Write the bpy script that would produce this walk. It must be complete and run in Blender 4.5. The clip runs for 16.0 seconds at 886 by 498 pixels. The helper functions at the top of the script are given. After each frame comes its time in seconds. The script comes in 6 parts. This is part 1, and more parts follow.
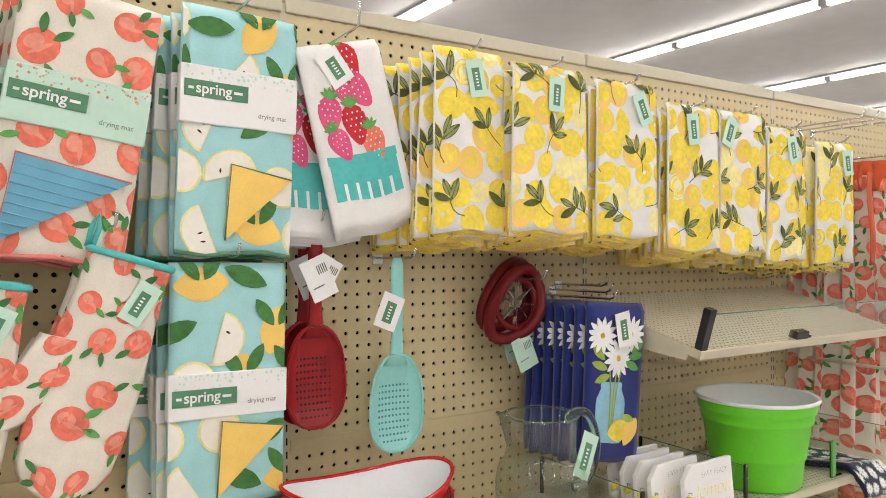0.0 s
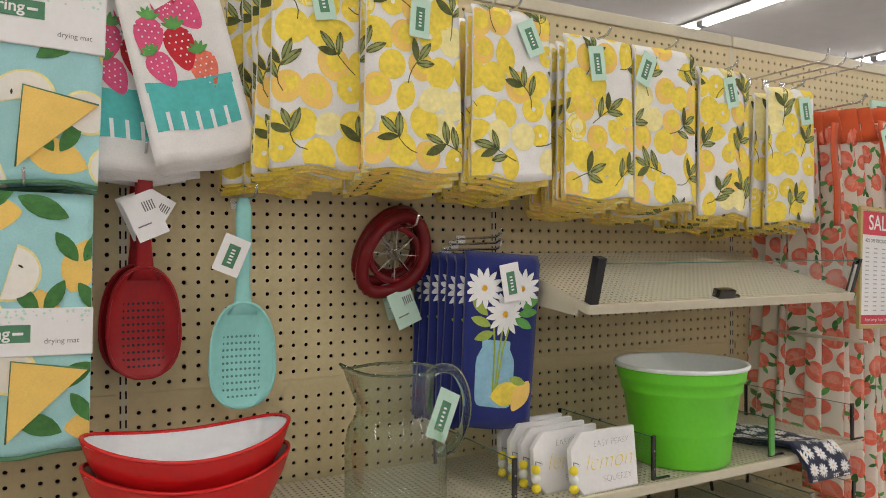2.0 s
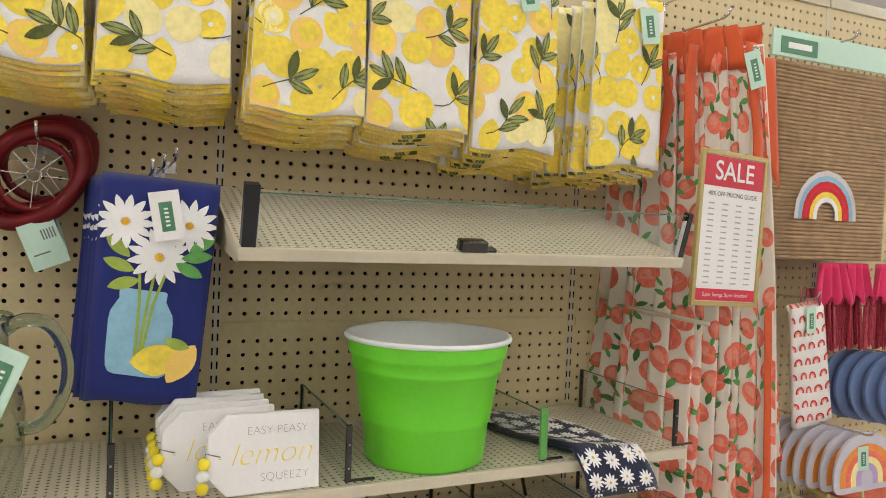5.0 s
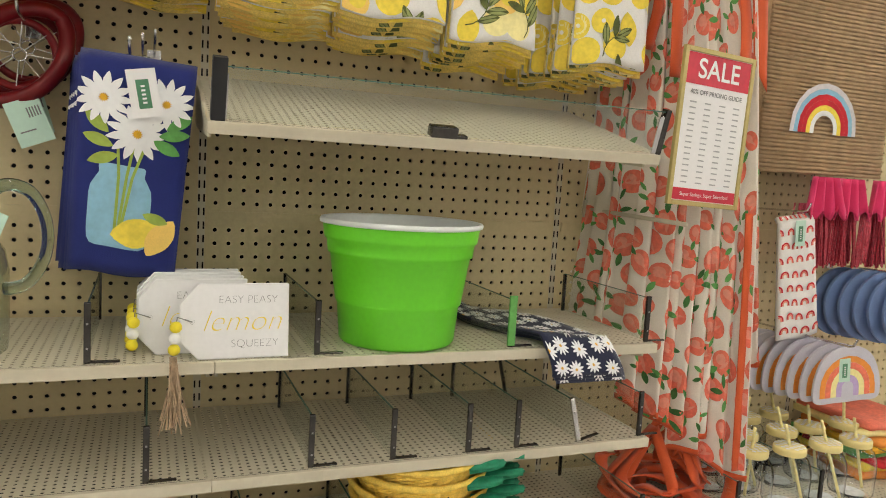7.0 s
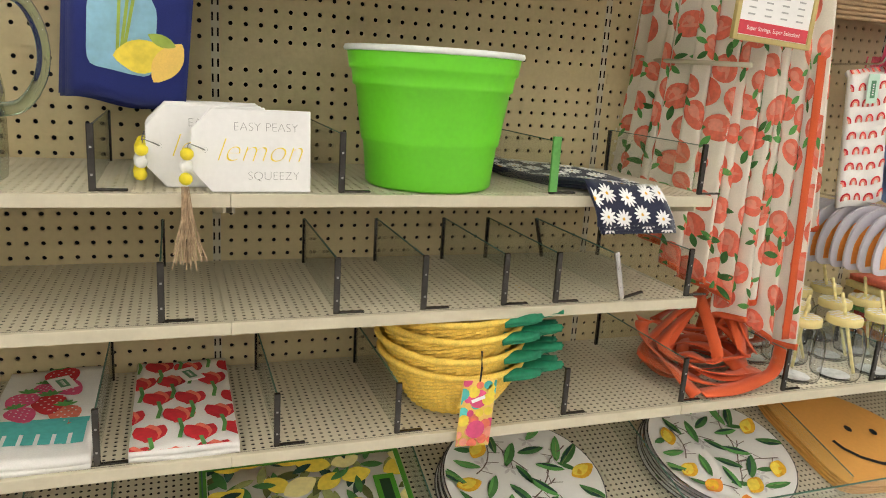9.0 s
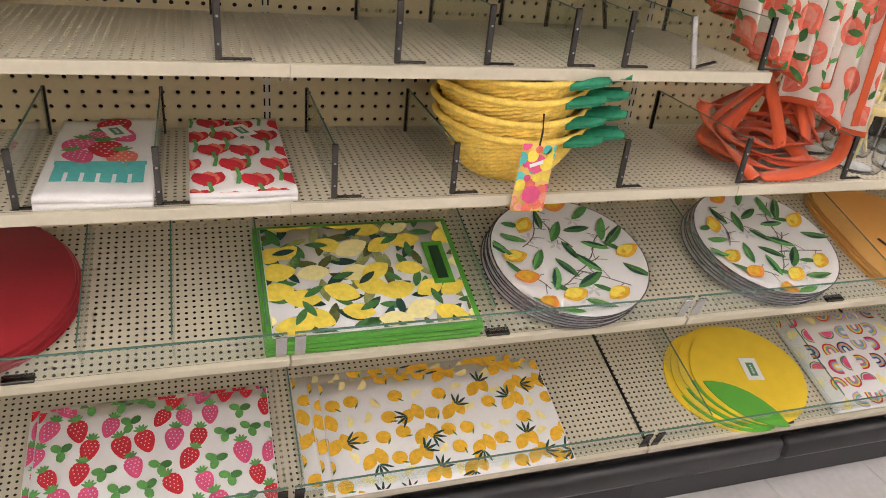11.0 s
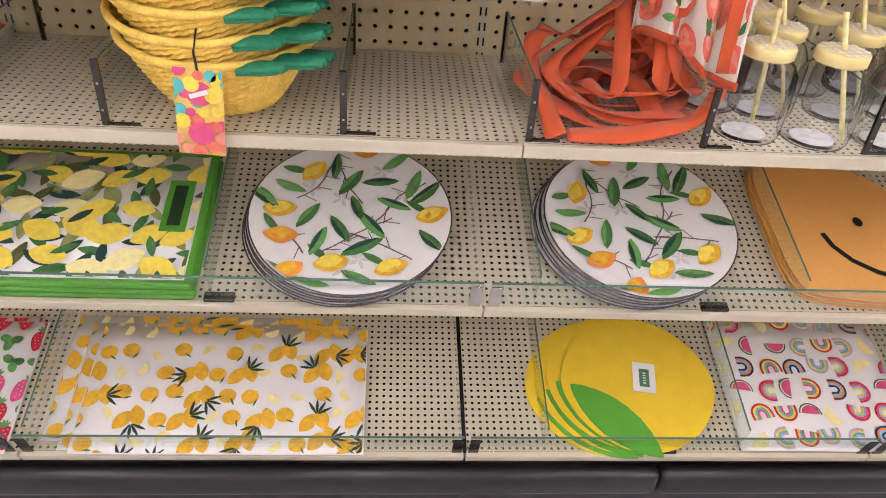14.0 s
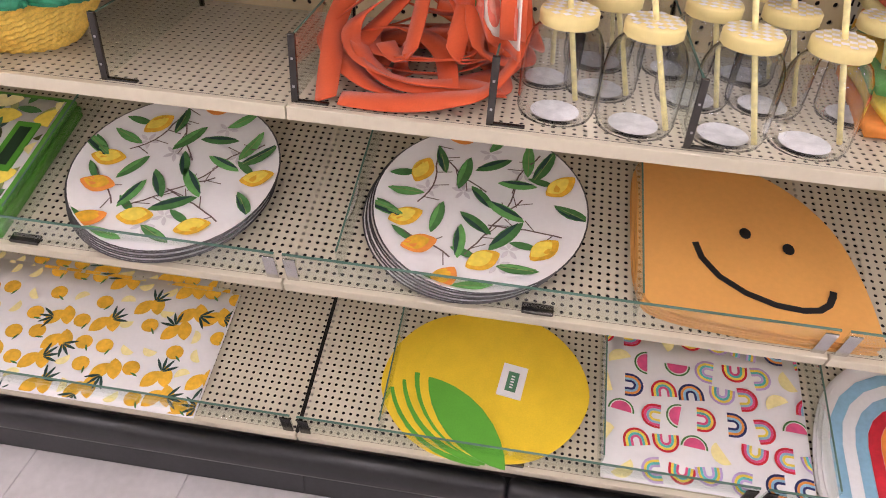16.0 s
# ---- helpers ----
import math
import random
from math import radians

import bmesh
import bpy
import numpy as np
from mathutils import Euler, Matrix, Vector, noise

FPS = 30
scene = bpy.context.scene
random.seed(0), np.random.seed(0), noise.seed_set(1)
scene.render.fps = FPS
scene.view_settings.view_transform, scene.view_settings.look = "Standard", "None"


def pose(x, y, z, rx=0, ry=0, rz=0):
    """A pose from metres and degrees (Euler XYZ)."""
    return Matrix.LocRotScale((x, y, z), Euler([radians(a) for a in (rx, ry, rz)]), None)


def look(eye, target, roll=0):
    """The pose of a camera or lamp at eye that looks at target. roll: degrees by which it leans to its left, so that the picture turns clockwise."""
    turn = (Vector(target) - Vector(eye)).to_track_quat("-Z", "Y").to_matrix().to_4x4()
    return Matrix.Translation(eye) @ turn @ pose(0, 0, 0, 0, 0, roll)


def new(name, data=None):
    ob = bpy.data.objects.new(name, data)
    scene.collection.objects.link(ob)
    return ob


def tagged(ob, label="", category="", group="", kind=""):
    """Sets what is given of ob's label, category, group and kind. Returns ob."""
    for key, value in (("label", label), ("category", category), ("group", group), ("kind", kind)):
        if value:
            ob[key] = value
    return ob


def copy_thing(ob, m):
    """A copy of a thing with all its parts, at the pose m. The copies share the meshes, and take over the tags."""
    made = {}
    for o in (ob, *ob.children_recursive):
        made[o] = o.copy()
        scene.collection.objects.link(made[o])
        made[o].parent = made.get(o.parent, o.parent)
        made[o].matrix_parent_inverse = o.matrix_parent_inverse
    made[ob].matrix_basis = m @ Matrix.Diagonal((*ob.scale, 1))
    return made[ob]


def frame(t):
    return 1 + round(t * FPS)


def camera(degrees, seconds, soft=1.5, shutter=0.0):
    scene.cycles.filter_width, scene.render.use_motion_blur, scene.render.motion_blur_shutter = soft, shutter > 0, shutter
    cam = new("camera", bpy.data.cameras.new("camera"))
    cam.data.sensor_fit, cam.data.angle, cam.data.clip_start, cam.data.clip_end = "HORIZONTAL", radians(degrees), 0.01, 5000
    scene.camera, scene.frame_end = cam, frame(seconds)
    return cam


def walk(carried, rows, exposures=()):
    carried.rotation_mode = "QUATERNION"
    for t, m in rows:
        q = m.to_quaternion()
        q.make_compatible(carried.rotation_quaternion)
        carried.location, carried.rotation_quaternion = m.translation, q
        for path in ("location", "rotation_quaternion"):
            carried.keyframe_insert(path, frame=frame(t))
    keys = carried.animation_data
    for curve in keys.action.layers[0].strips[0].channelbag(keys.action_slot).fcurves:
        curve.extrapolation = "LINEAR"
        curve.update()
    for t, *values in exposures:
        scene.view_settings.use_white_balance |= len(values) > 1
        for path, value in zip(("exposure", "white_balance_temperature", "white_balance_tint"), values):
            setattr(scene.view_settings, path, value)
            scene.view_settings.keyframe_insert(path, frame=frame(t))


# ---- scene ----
cam = camera(62.2, 16.0, soft=1.0)
PATH = [
    (0, (-1.254, -1.315, 1.745), (-0.172, 0.367, 1.738), -0.1),
    (0.5, (-1.18, -1.35, 1.748), (-0.138, 0.357, 1.813), 0.1),
    (1, (-1.07, -1.4, 1.721), (-0.077, 0.335, 1.791), 0.1),
    (1.5, (-0.955, -1.437, 1.67), (-0.004, 0.32, 1.752), -0.2),
    (2, (-0.873, -1.395, 1.634), (0.069, 0.369, 1.634), -0.1),
    (2.5, (-0.77, -1.363, 1.632), (0.154, 0.41, 1.588), 0.1),
    (3, (-0.588, -1.373, 1.61), (0.317, 0.41, 1.573), 0.7),
    (3.5, (-0.412, -1.391, 1.582), (0.476, 0.401, 1.56), 0.3),
    (4, (-0.305, -1.369, 1.555), (0.577, 0.426, 1.54), 0.6),
    (4.2, (-0.251, -1.355, 1.571), (0.608, 0.45, 1.535), 0.9),
    (6.3, (-0.139, -1.411, 1.574), (0.645, 0.428, 1.506), 3.8),
    (6.5, (-0.128, -1.417, 1.536), (0.633, 0.431, 1.474), 3.6),
    (7, (-0.096, -1.436, 1.481), (0.656, 0.405, 1.27), 3.4),
    (7.5, (-0.1, -1.444, 1.479), (0.658, 0.383, 1.183), 3.6),
    (8, (-0.12, -1.431, 1.487), (0.642, 0.377, 1.099), 3.8),
    (8.5, (-0.128, -1.39, 1.461), (0.639, 0.416, 1.072), 3.9),
    (9, (-0.069, -1.354, 1.36), (0.613, 0.468, 0.897), 3.7),
    (9.5, (-0.114, -1.353, 1.307), (0.56, 0.393, 0.602), 4.5),
    (9.7, (-0.152, -1.358, 1.288), (0.525, 0.362, 0.525), 4.6),
    (11.8, (-0.002, -1.319, 1.259), (0.515, 0.354, 0.292), 5.9),
    (12, (0.066, -1.313, 1.272), (0.555, 0.362, 0.294), 5.7),
    (12.5, (0.193, -1.278, 1.281), (0.597, 0.411, 0.289), 5.9),
    (13, (0.349, -1.226, 1.252), (0.647, 0.47, 0.234), 5.5),
    (13.5, (0.474, -1.19, 1.233), (0.704, 0.461, 0.129), 5.2),
    (14, (0.603, -1.217, 1.227), (0.772, 0.427, 0.101), 4.8),
    (14.5, (0.728, -1.248, 1.236), (0.772, 0.397, 0.1), 3.4),
    (15, (0.844, -1.245, 1.235), (0.792, 0.392, 0.088), 4.0),
    (15.5, (0.958, -1.168, 1.218), (0.848, 0.458, 0.059), 4.2),
    (16, (1.071, -1.139, 1.198), (0.906, 0.468, 0.019), 4.1),
]
EXPOSURES = [(0.0, 0.02, 6500, 10), (1.5, -0.28, 6500, 10), (2.5, -0.50, 6500, 10), (3.5, -0.18, 6500, 9), (4.0, -0.12, 6500, 9), (7.0, -0.15, 6800, 5), (8.0, 0.05, 6750, 4), (8.5, 0.25, 6750, 4), (9.0, 0.18, 6750, 5), (9.5, -0.05, 6800, 8), (12.0, 0.40, 6300, 18), (14.5, 0.36, 6300, 23), (16.0, 0.34, 6350, 26)]
walk(cam, [(t, look(eye, target, roll)) for t, eye, target, roll in PATH], EXPOSURES)

# ---- light ----
world = bpy.data.worlds.new("world")
scene.world = world
world.use_nodes = True
world.node_tree.nodes["Background"].inputs[0].default_value = (0.9, 0.95, 1.0, 1)
world.node_tree.nodes["Background"].inputs[1].default_value = 0.05
TUBE = 27.0


# ---- materials ----
def mat(name, color, rough=0.6, metal=0.0, var=0.12, scale=8.0, fine=120.0, bump=0.0, bscale=300.0, coat=0.0, trans=0.0, sheen=0.0, rnd=0.0, spec=0.5):
    """A procedural surface: base colour varied at a coarse and a fine scale, with fine relief."""
    m = bpy.data.materials.new(name)
    m.use_nodes = True
    nt = m.node_tree
    b = nt.nodes["Principled BSDF"]
    b.inputs["Roughness"].default_value = rough
    b.inputs["Metallic"].default_value = metal
    b.inputs["Coat Weight"].default_value = coat
    b.inputs["Transmission Weight"].default_value = trans
    b.inputs["Sheen Weight"].default_value = sheen
    b.inputs["Specular IOR Level"].default_value = spec
    tc = nt.nodes.new("ShaderNodeTexCoord")
    n1 = nt.nodes.new("ShaderNodeTexNoise")
    n1.inputs["Scale"].default_value = scale
    n1.inputs["Detail"].default_value = 3
    n2 = nt.nodes.new("ShaderNodeTexNoise")
    n2.inputs["Scale"].default_value = fine
    for n in (n1, n2):
        nt.links.new(tc.outputs["Object"], n.inputs["Vector"])
    add = nt.nodes.new("ShaderNodeMath")
    add.operation = "ADD"
    nt.links.new(n1.outputs["Fac"], add.inputs[0])
    nt.links.new(n2.outputs["Fac"], add.inputs[1])
    last = add.outputs[0]
    if rnd:
        info = nt.nodes.new("ShaderNodeObjectInfo")
        mul = nt.nodes.new("ShaderNodeMath")
        mul.operation = "MULTIPLY_ADD"
        mul.inputs[1].default_value = rnd
        nt.links.new(info.outputs["Random"], mul.inputs[0])
        nt.links.new(last, mul.inputs[2])
        last = mul.outputs[0]
    mr = nt.nodes.new("ShaderNodeMapRange")
    mr.inputs[1].default_value, mr.inputs[2].default_value = 0.6, 1.4 + rnd
    mr.inputs[3].default_value, mr.inputs[4].default_value = 1 - var, 1 + var
    nt.links.new(last, mr.inputs[0])
    mix = nt.nodes.new("ShaderNodeVectorMath")
    mix.operation = "SCALE"
    mix.inputs[0].default_value = color
    nt.links.new(mr.outputs[0], mix.inputs["Scale"])
    nt.links.new(mix.outputs[0], b.inputs["Base Color"])
    if bump:
        n3 = nt.nodes.new("ShaderNodeTexNoise")
        n3.inputs["Scale"].default_value = bscale
        nt.links.new(tc.outputs["Object"], n3.inputs["Vector"])
        bp = nt.nodes.new("ShaderNodeBump")
        bp.inputs["Strength"].default_value = bump
        bp.inputs["Distance"].default_value = 0.002
        nt.links.new(n3.outputs["Fac"], bp.inputs["Height"])
        nt.links.new(bp.outputs[0], b.inputs["Normal"])
    return m


def glow(name, color, strength):
    m = bpy.data.materials.new(name)
    m.use_nodes = True
    b = m.node_tree.nodes["Principled BSDF"]
    b.inputs["Emission Color"].default_value = (*color, 1)
    b.inputs["Emission Strength"].default_value = strength
    return m


def thin_glass(name, color, ior=1.45, rough=0.02, edge=4.0):
    """Clear sheet glass: see-through, with a glancing gloss."""
    m = bpy.data.materials.new(name)
    m.use_nodes = True
    nt = m.node_tree
    nt.nodes.clear()
    out = nt.nodes.new("ShaderNodeOutputMaterial")
    tr = nt.nodes.new("ShaderNodeBsdfTransparent")
    tr.inputs[0].default_value = (*color, 1)
    gl = nt.nodes.new("ShaderNodeBsdfGlossy")
    gl.inputs["Roughness"].default_value = rough
    lw = nt.nodes.new("ShaderNodeLayerWeight")
    lw.inputs["Blend"].default_value = 0.5
    pw = nt.nodes.new("ShaderNodeMath")
    pw.operation = "POWER"
    pw.inputs[1].default_value = edge
    nt.links.new(lw.outputs["Facing"], pw.inputs[0])
    fr = nt.nodes.new("ShaderNodeMath")
    fr.operation = "MULTIPLY_ADD"
    fr.inputs[1].default_value, fr.inputs[2].default_value = 0.7, 1.4 * (ior - 1) ** 2 / (ior + 1) ** 2
    nt.links.new(pw.outputs[0], fr.inputs[0])
    mx = nt.nodes.new("ShaderNodeMixShader")
    nt.links.new(fr.outputs[0], mx.inputs[0])
    nt.links.new(tr.outputs[0], mx.inputs[1])
    nt.links.new(gl.outputs[0], mx.inputs[2])
    nt.links.new(mx.outputs[0], out.inputs[0])
    return m


def clear(name, color, rough=0.02, ior=1.45):
    m = bpy.data.materials.new(name)
    m.use_nodes = True
    b = m.node_tree.nodes["Principled BSDF"]
    b.inputs["Base Color"].default_value = (*color, 1)
    b.inputs["Transmission Weight"].default_value = 1.0
    b.inputs["Roughness"].default_value = rough
    b.inputs["IOR"].default_value = ior
    return m


PEG = mat("pegboard_paint", (0.64, 0.53, 0.31), 0.5, var=0.06, scale=3, bump=0.05)
STEEL = mat("cream_shelf_paint", (0.60, 0.545, 0.415), 0.42, var=0.05, scale=5, bump=0.03)
# Near-black colour that stands in for shade in holes, slots and joints.
DARK = mat("shade_black", (0.012, 0.010, 0.008), 0.9)
BLACK = mat("black_rubber_bumper", (0.012, 0.012, 0.013), 0.28, var=0.4, scale=20, bump=0.15, bscale=60)
KICK = mat("dark_kick_plate", (0.035, 0.034, 0.036), 0.5, var=0.25, scale=12)
VINYL = mat("white_vinyl_floor", (0.6, 0.57, 0.56), 0.45, var=0.1, scale=6, fine=60)
CEIL = mat("grey_ceiling_panel", (0.62, 0.6, 0.58), 0.75, var=0.05, scale=1.5, fine=8)
WALLP = mat("fill_wall_paint", (0.58, 0.56, 0.53), 0.8)
TUBEM = glow("fluorescent_tube", (1.0, 0.97, 0.93), TUBE)
HOUS = mat("lamp_housing", (0.32, 0.31, 0.3), 0.5)
CHROME = mat("dark_chrome_clip", (0.085, 0.08, 0.075), 0.25, metal=1.0, var=0.2, scale=30)
BRIGHT = mat("bright_zinc_wire", (0.6, 0.6, 0.6), 0.25, metal=1.0)
GLASS = thin_glass("clear_acrylic", (0.95, 0.975, 0.96))
GEDGE = mat("green_glass_edge", (0.11, 0.21, 0.165), 0.2, var=0.1)


# ---- mesh helpers ----
def mesh_ob(name, verts, faces, mats, parent=None, label="", smooth=False, index=None):
    me = bpy.data.meshes.new(name)
    me.from_pydata([tuple(v) for v in verts], [], [tuple(f) for f in faces])
    for m in (mats if isinstance(mats, (list, tuple)) else [mats]):
        me.materials.append(m)
    if index is not None:
        me.polygons.foreach_set("material_index", index)
    if smooth:
        me.polygons.foreach_set("use_smooth", [True] * len(me.polygons))
    me.update()
    ob = new(name, me)
    ob.parent = parent
    if label:
        ob["label"] = label
    return ob


def part(name, bm, material, parent=None, label="", smooth=False):
    me = bpy.data.meshes.new(name)
    bmesh.ops.recalc_face_normals(bm, faces=bm.faces)
    if smooth:
        for f in bm.faces:
            f.smooth = True
    bm.to_mesh(me)
    bm.free()
    for m in (material if isinstance(material, (list, tuple)) else [material]):
        me.materials.append(m)
    ob = new(name, me)
    ob.parent = parent
    if label:
        ob["label"] = label
    return ob


def thing(name, m, label, category, group="", kind=""):
    ob = new(name)
    ob.matrix_world = m
    ob.empty_display_size = 0.02
    return tagged(ob, label, category, group, kind)


def add_box(bm, lo, hi, bevel=0.0, m=None):
    vs = bmesh.ops.create_cube(bm, size=1)["verts"]
    for v in vs:
        v.co = Vector([lo[i] + (v.co[i] + 0.5) * (hi[i] - lo[i]) for i in range(3)])
    if bevel:
        es = list({e for v in vs for e in v.link_edges})
        r = bmesh.ops.bevel(bm, geom=es, offset=bevel, segments=2, affect="EDGES", profile=0.5)
        vs = r["verts"]
    if m is not None:
        bmesh.ops.transform(bm, matrix=m, verts=vs)
    return vs


def box(name, lo, hi, material, parent=None, label="", bevel=0.0, m=None):
    bm = bmesh.new()
    add_box(bm, lo, hi, bevel, m)
    return part(name, bm, material, parent, label)


def tube(path, r, n=8, close=False):
    """Verts and faces of a round bar along a path."""
    pts = [Vector(p) for p in path]
    vs, fs = [], []
    k = len(pts)
    ref = Vector((0.13, 0.27, 0.95))
    for i, p in enumerate(pts):
        d = (pts[(i + 1) % k] - pts[i - 1]) if close else (pts[min(i + 1, k - 1)] - pts[max(i - 1, 0)])
        d.normalize()
        a = d.cross(ref).normalized()
        b = d.cross(a)
        ri = r[i] if isinstance(r, (list, tuple)) else r
        for j in range(n):
            t = 2 * math.pi * j / n
            vs.append(p + (a * math.cos(t) + b * math.sin(t)) * ri)
    for i in range(k if close else k - 1):
        for j in range(n):
            fs.append((i * n + j, i * n + (j + 1) % n, (i + 1) % k * n + (j + 1) % n, (i + 1) % k * n + j))
    if not close:
        fs += [tuple(range(n))[::-1], tuple((k - 1) * n + j for j in range(n))]
    return vs, fs


def bar(name, path, r, material, parent=None, label="", n=8, close=False):
    vs, fs = tube(path, r, n, close)
    return mesh_ob(name, vs, fs, material, parent, label, smooth=True)


def rounded(pts, k=4):
    """A smooth line through the points."""
    pts = [Vector(p) for p in pts]
    out = []
    for i in range(len(pts) - 1):
        p0, p1, p2, p3 = pts[max(i - 1, 0)], pts[i], pts[i + 1], pts[min(i + 2, len(pts) - 1)]
        for j in range(k):
            q = j / k
            out.append(0.5 * ((2 * p1) + (p2 - p0) * q + (2 * p0 - 5 * p1 + 4 * p2 - p3) * q * q + (3 * p1 - p0 - 3 * p2 + p3) * q ** 3))
    return out + [pts[-1]]


def lathe(name, prof, material, parent=None, label="", n=40, squash=1.0):
    """A turned shape from (radius, height) pairs."""
    vs, fs = [], []
    for r, z in prof:
        for j in range(n):
            t = 2 * math.pi * j / n
            vs.append((r * math.cos(t), r * math.sin(t) * squash, z))
    for i in range(len(prof) - 1):
        for j in range(n):
            fs.append((i * n + j, i * n + (j + 1) % n, (i + 1) * n + (j + 1) % n, (i + 1) * n + j))
    return mesh_ob(name, vs, fs, material, parent, label, smooth=True)


def perforated(nx, ny, pitch, hole, depth):
    """A sheet in xy, with its corner at the origin, of nx by ny cells with a round hole through each."""
    ang = np.arange(8) * np.pi / 4 + np.pi / 4
    sq = np.array([(1, 1), (0, 1), (-1, 1), (-1, 0), (-1, -1), (0, -1), (1, -1), (1, 0)]) * 0.5 * pitch
    ci = np.stack([np.cos(ang), np.sin(ang)], 1) * hole
    cx, cy = np.meshgrid((np.arange(nx) + 0.5) * pitch, (np.arange(ny) + 0.5) * pitch)
    cen = np.stack([cx.ravel(), cy.ravel()], 1)
    rings = [np.concatenate([cen[:, None] + sq, np.zeros((len(cen), 8, 1))], 2), np.concatenate([cen[:, None] + ci, np.zeros((len(cen), 8, 1))], 2)]
    k = 2
    if depth:
        rings.append(np.concatenate([cen[:, None] + ci * 0.98, np.full((len(cen), 8, 1), -depth)], 2))
        k = 3
    v = np.concatenate(rings, 1).reshape(-1, 3)
    base = (np.arange(len(cen)) * 8 * k)[:, None]
    j = np.arange(8)
    f = [np.stack([base + j + 8 * a, base + (j + 1) % 8 + 8 * a, base + (j + 1) % 8 + 8 * (a + 1), base + j + 8 * (a + 1)], 2).reshape(-1, 4) for a in range(k - 1)]
    f = np.concatenate(f)
    u, inv = np.unique(np.round(v, 6), axis=0, return_inverse=True)
    return u, inv.reshape(-1)[f]


# ---- the place ----
IN = 0.0254
W = 30 * IN
TOP = 2.2
EDGES = [W * k for k in range(-4, 8)]

floor = tagged(box("floor", (-7, -12, -0.1), (11, 8, 0), VINYL), "scuffed pale vinyl tile store floor", "floor", kind="structure")
ceiling = tagged(box("ceiling", (-7, -12, 3.44), (11, 8, 3.55), CEIL), "grey flat panel store ceiling", "ceiling", kind="structure")
tile_me = None
for i in range(17):
    for j in range(5):
        x, y = -1.6 + 0.305 * i, -0.335 - 0.305 * (j + 1)
        if tile_me is None:
            tile = box("tile", (0.0006, 0.0006, 0.0), (0.3044, 0.3044, 0.004), VINYL, floor, bevel=0.0008)
            tile_me = tile.data
        else:
            tile = new("tile", tile_me)
            tile.parent = floor
        tile.location = (x, y, 0.0)
# Unseen walls, added to close the room and bounce fill light back.
for nm, lo, hi in (("wall_west", (-7.15, -12, 0), (-7, 8, 3.44)), ("wall_east", (11, -12, 0), (11.15, 8, 3.44)),
                   ("wall_south", (-7, -12.15, 0), (11, -12, 3.44)), ("wall_north", (-7, 8, 0), (11, 8.15, 3.44))):
    tagged(box(nm, lo, hi, WALLP), "unseen plain off-white wall added to close the room", "wall", kind="structure")

# strip lights across the aisle
def strip_light(x):
    t = thing("strip_light", pose(x, 1.5, 3.44), "long white fluorescent strip light on the ceiling", "ceiling light", "strip lights")
    for k in range(-10, 5):
        y = k * 1.25
        bm = bmesh.new()
        add_box(bm, (-0.03, y + 0.03, -0.058), (0.03, y + 1.22, -0.022), 0.012)
        part("tube", bm, TUBEM, t, "glowing white tube")
        box("end_cap", (-0.032, y - 0.03, -0.06), (0.032, y + 0.03, -0.02), HOUS, t)
    box("housing", (-0.07, -12.6, -0.02), (0.07, 6.3, 0), HOUS, t, "grey metal housing")
    return t


for x in (-5.1, -2.95, -0.76, 1.44, 3.66, 5.92, 8.15):
    strip_light(x)

# pegboard wall of the shelf run
def peg_section(i):
    x0 = EDGES[i]
    rows = 86
    v, f = perforated(29, rows, IN, 0.0040, 0.004)
    v = np.stack([v[:, 0] + x0 + 0.5 * IN, -v[:, 2], v[:, 1] + 0.012], 1)
    w = tagged(mesh_ob("pegboard", v, f[:, ::-1], PEG), "cream perforated pegboard back panel", "pegboard", "pegboard panels", "structure")
    # Black sheet added behind the panel so that its holes look shaded.
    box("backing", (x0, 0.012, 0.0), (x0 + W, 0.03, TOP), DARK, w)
    for s in (0, 1):
        box("side_strip", (x0 + (0.007 if s == 0 else W - 0.0127), 0.0, 0.012), (x0 + (0.0127 if s == 0 else W - 0.007), 0.008, TOP), PEG, w)
    for z in (1.371,):
        box("joint_strip", (x0 + 0.012, -0.0035, z - 0.010), (x0 + W - 0.012, -0.0005, z + 0.010), PEG, w)
    bm = bmesh.new()
    add_box(bm, (x0 + 0.003, -0.006, TOP - 0.018), (x0 + W - 0.003, 0.032, TOP + 0.012), 0.003)
    part("top_rail", bm, STEEL, w)
    return w


def upright(x):
    u = tagged(box("upright", (x - 0.007, -0.0005, 0.0), (x + 0.007, 0.03, TOP), STEEL), "cream slotted steel upright", "upright", "uprights", "structure")
    # The slots are not cut: black quads paint their inner shade.
    v, f = [], []
    for k in range(2, 84):
        for dx in (-0.0045, 0.0045):
            z = k * IN + 0.008
            b = len(v)
            v += [(x + dx - 0.0015, -0.0012, z - 0.007), (x + dx + 0.0015, -0.0012, z - 0.007), (x + dx + 0.0015, -0.0012, z + 0.007), (x + dx - 0.0015, -0.0012, z + 0.007)]
            f.append((b, b + 1, b + 2, b + 3))
    mesh_ob("slots", v, f, DARK, u, "flat black quads painted as shade in punched slots")["kind"] = "stuff"
    return u


for i in range(len(EDGES) - 1):
    peg_section(i)
for x in EDGES:
    upright(x)

# ---- shelves ----
FRONT = -0.350
SV, SF = perforated(60, 26, 0.0127, 0.0030, 0.0009)
SHELF_ME = None


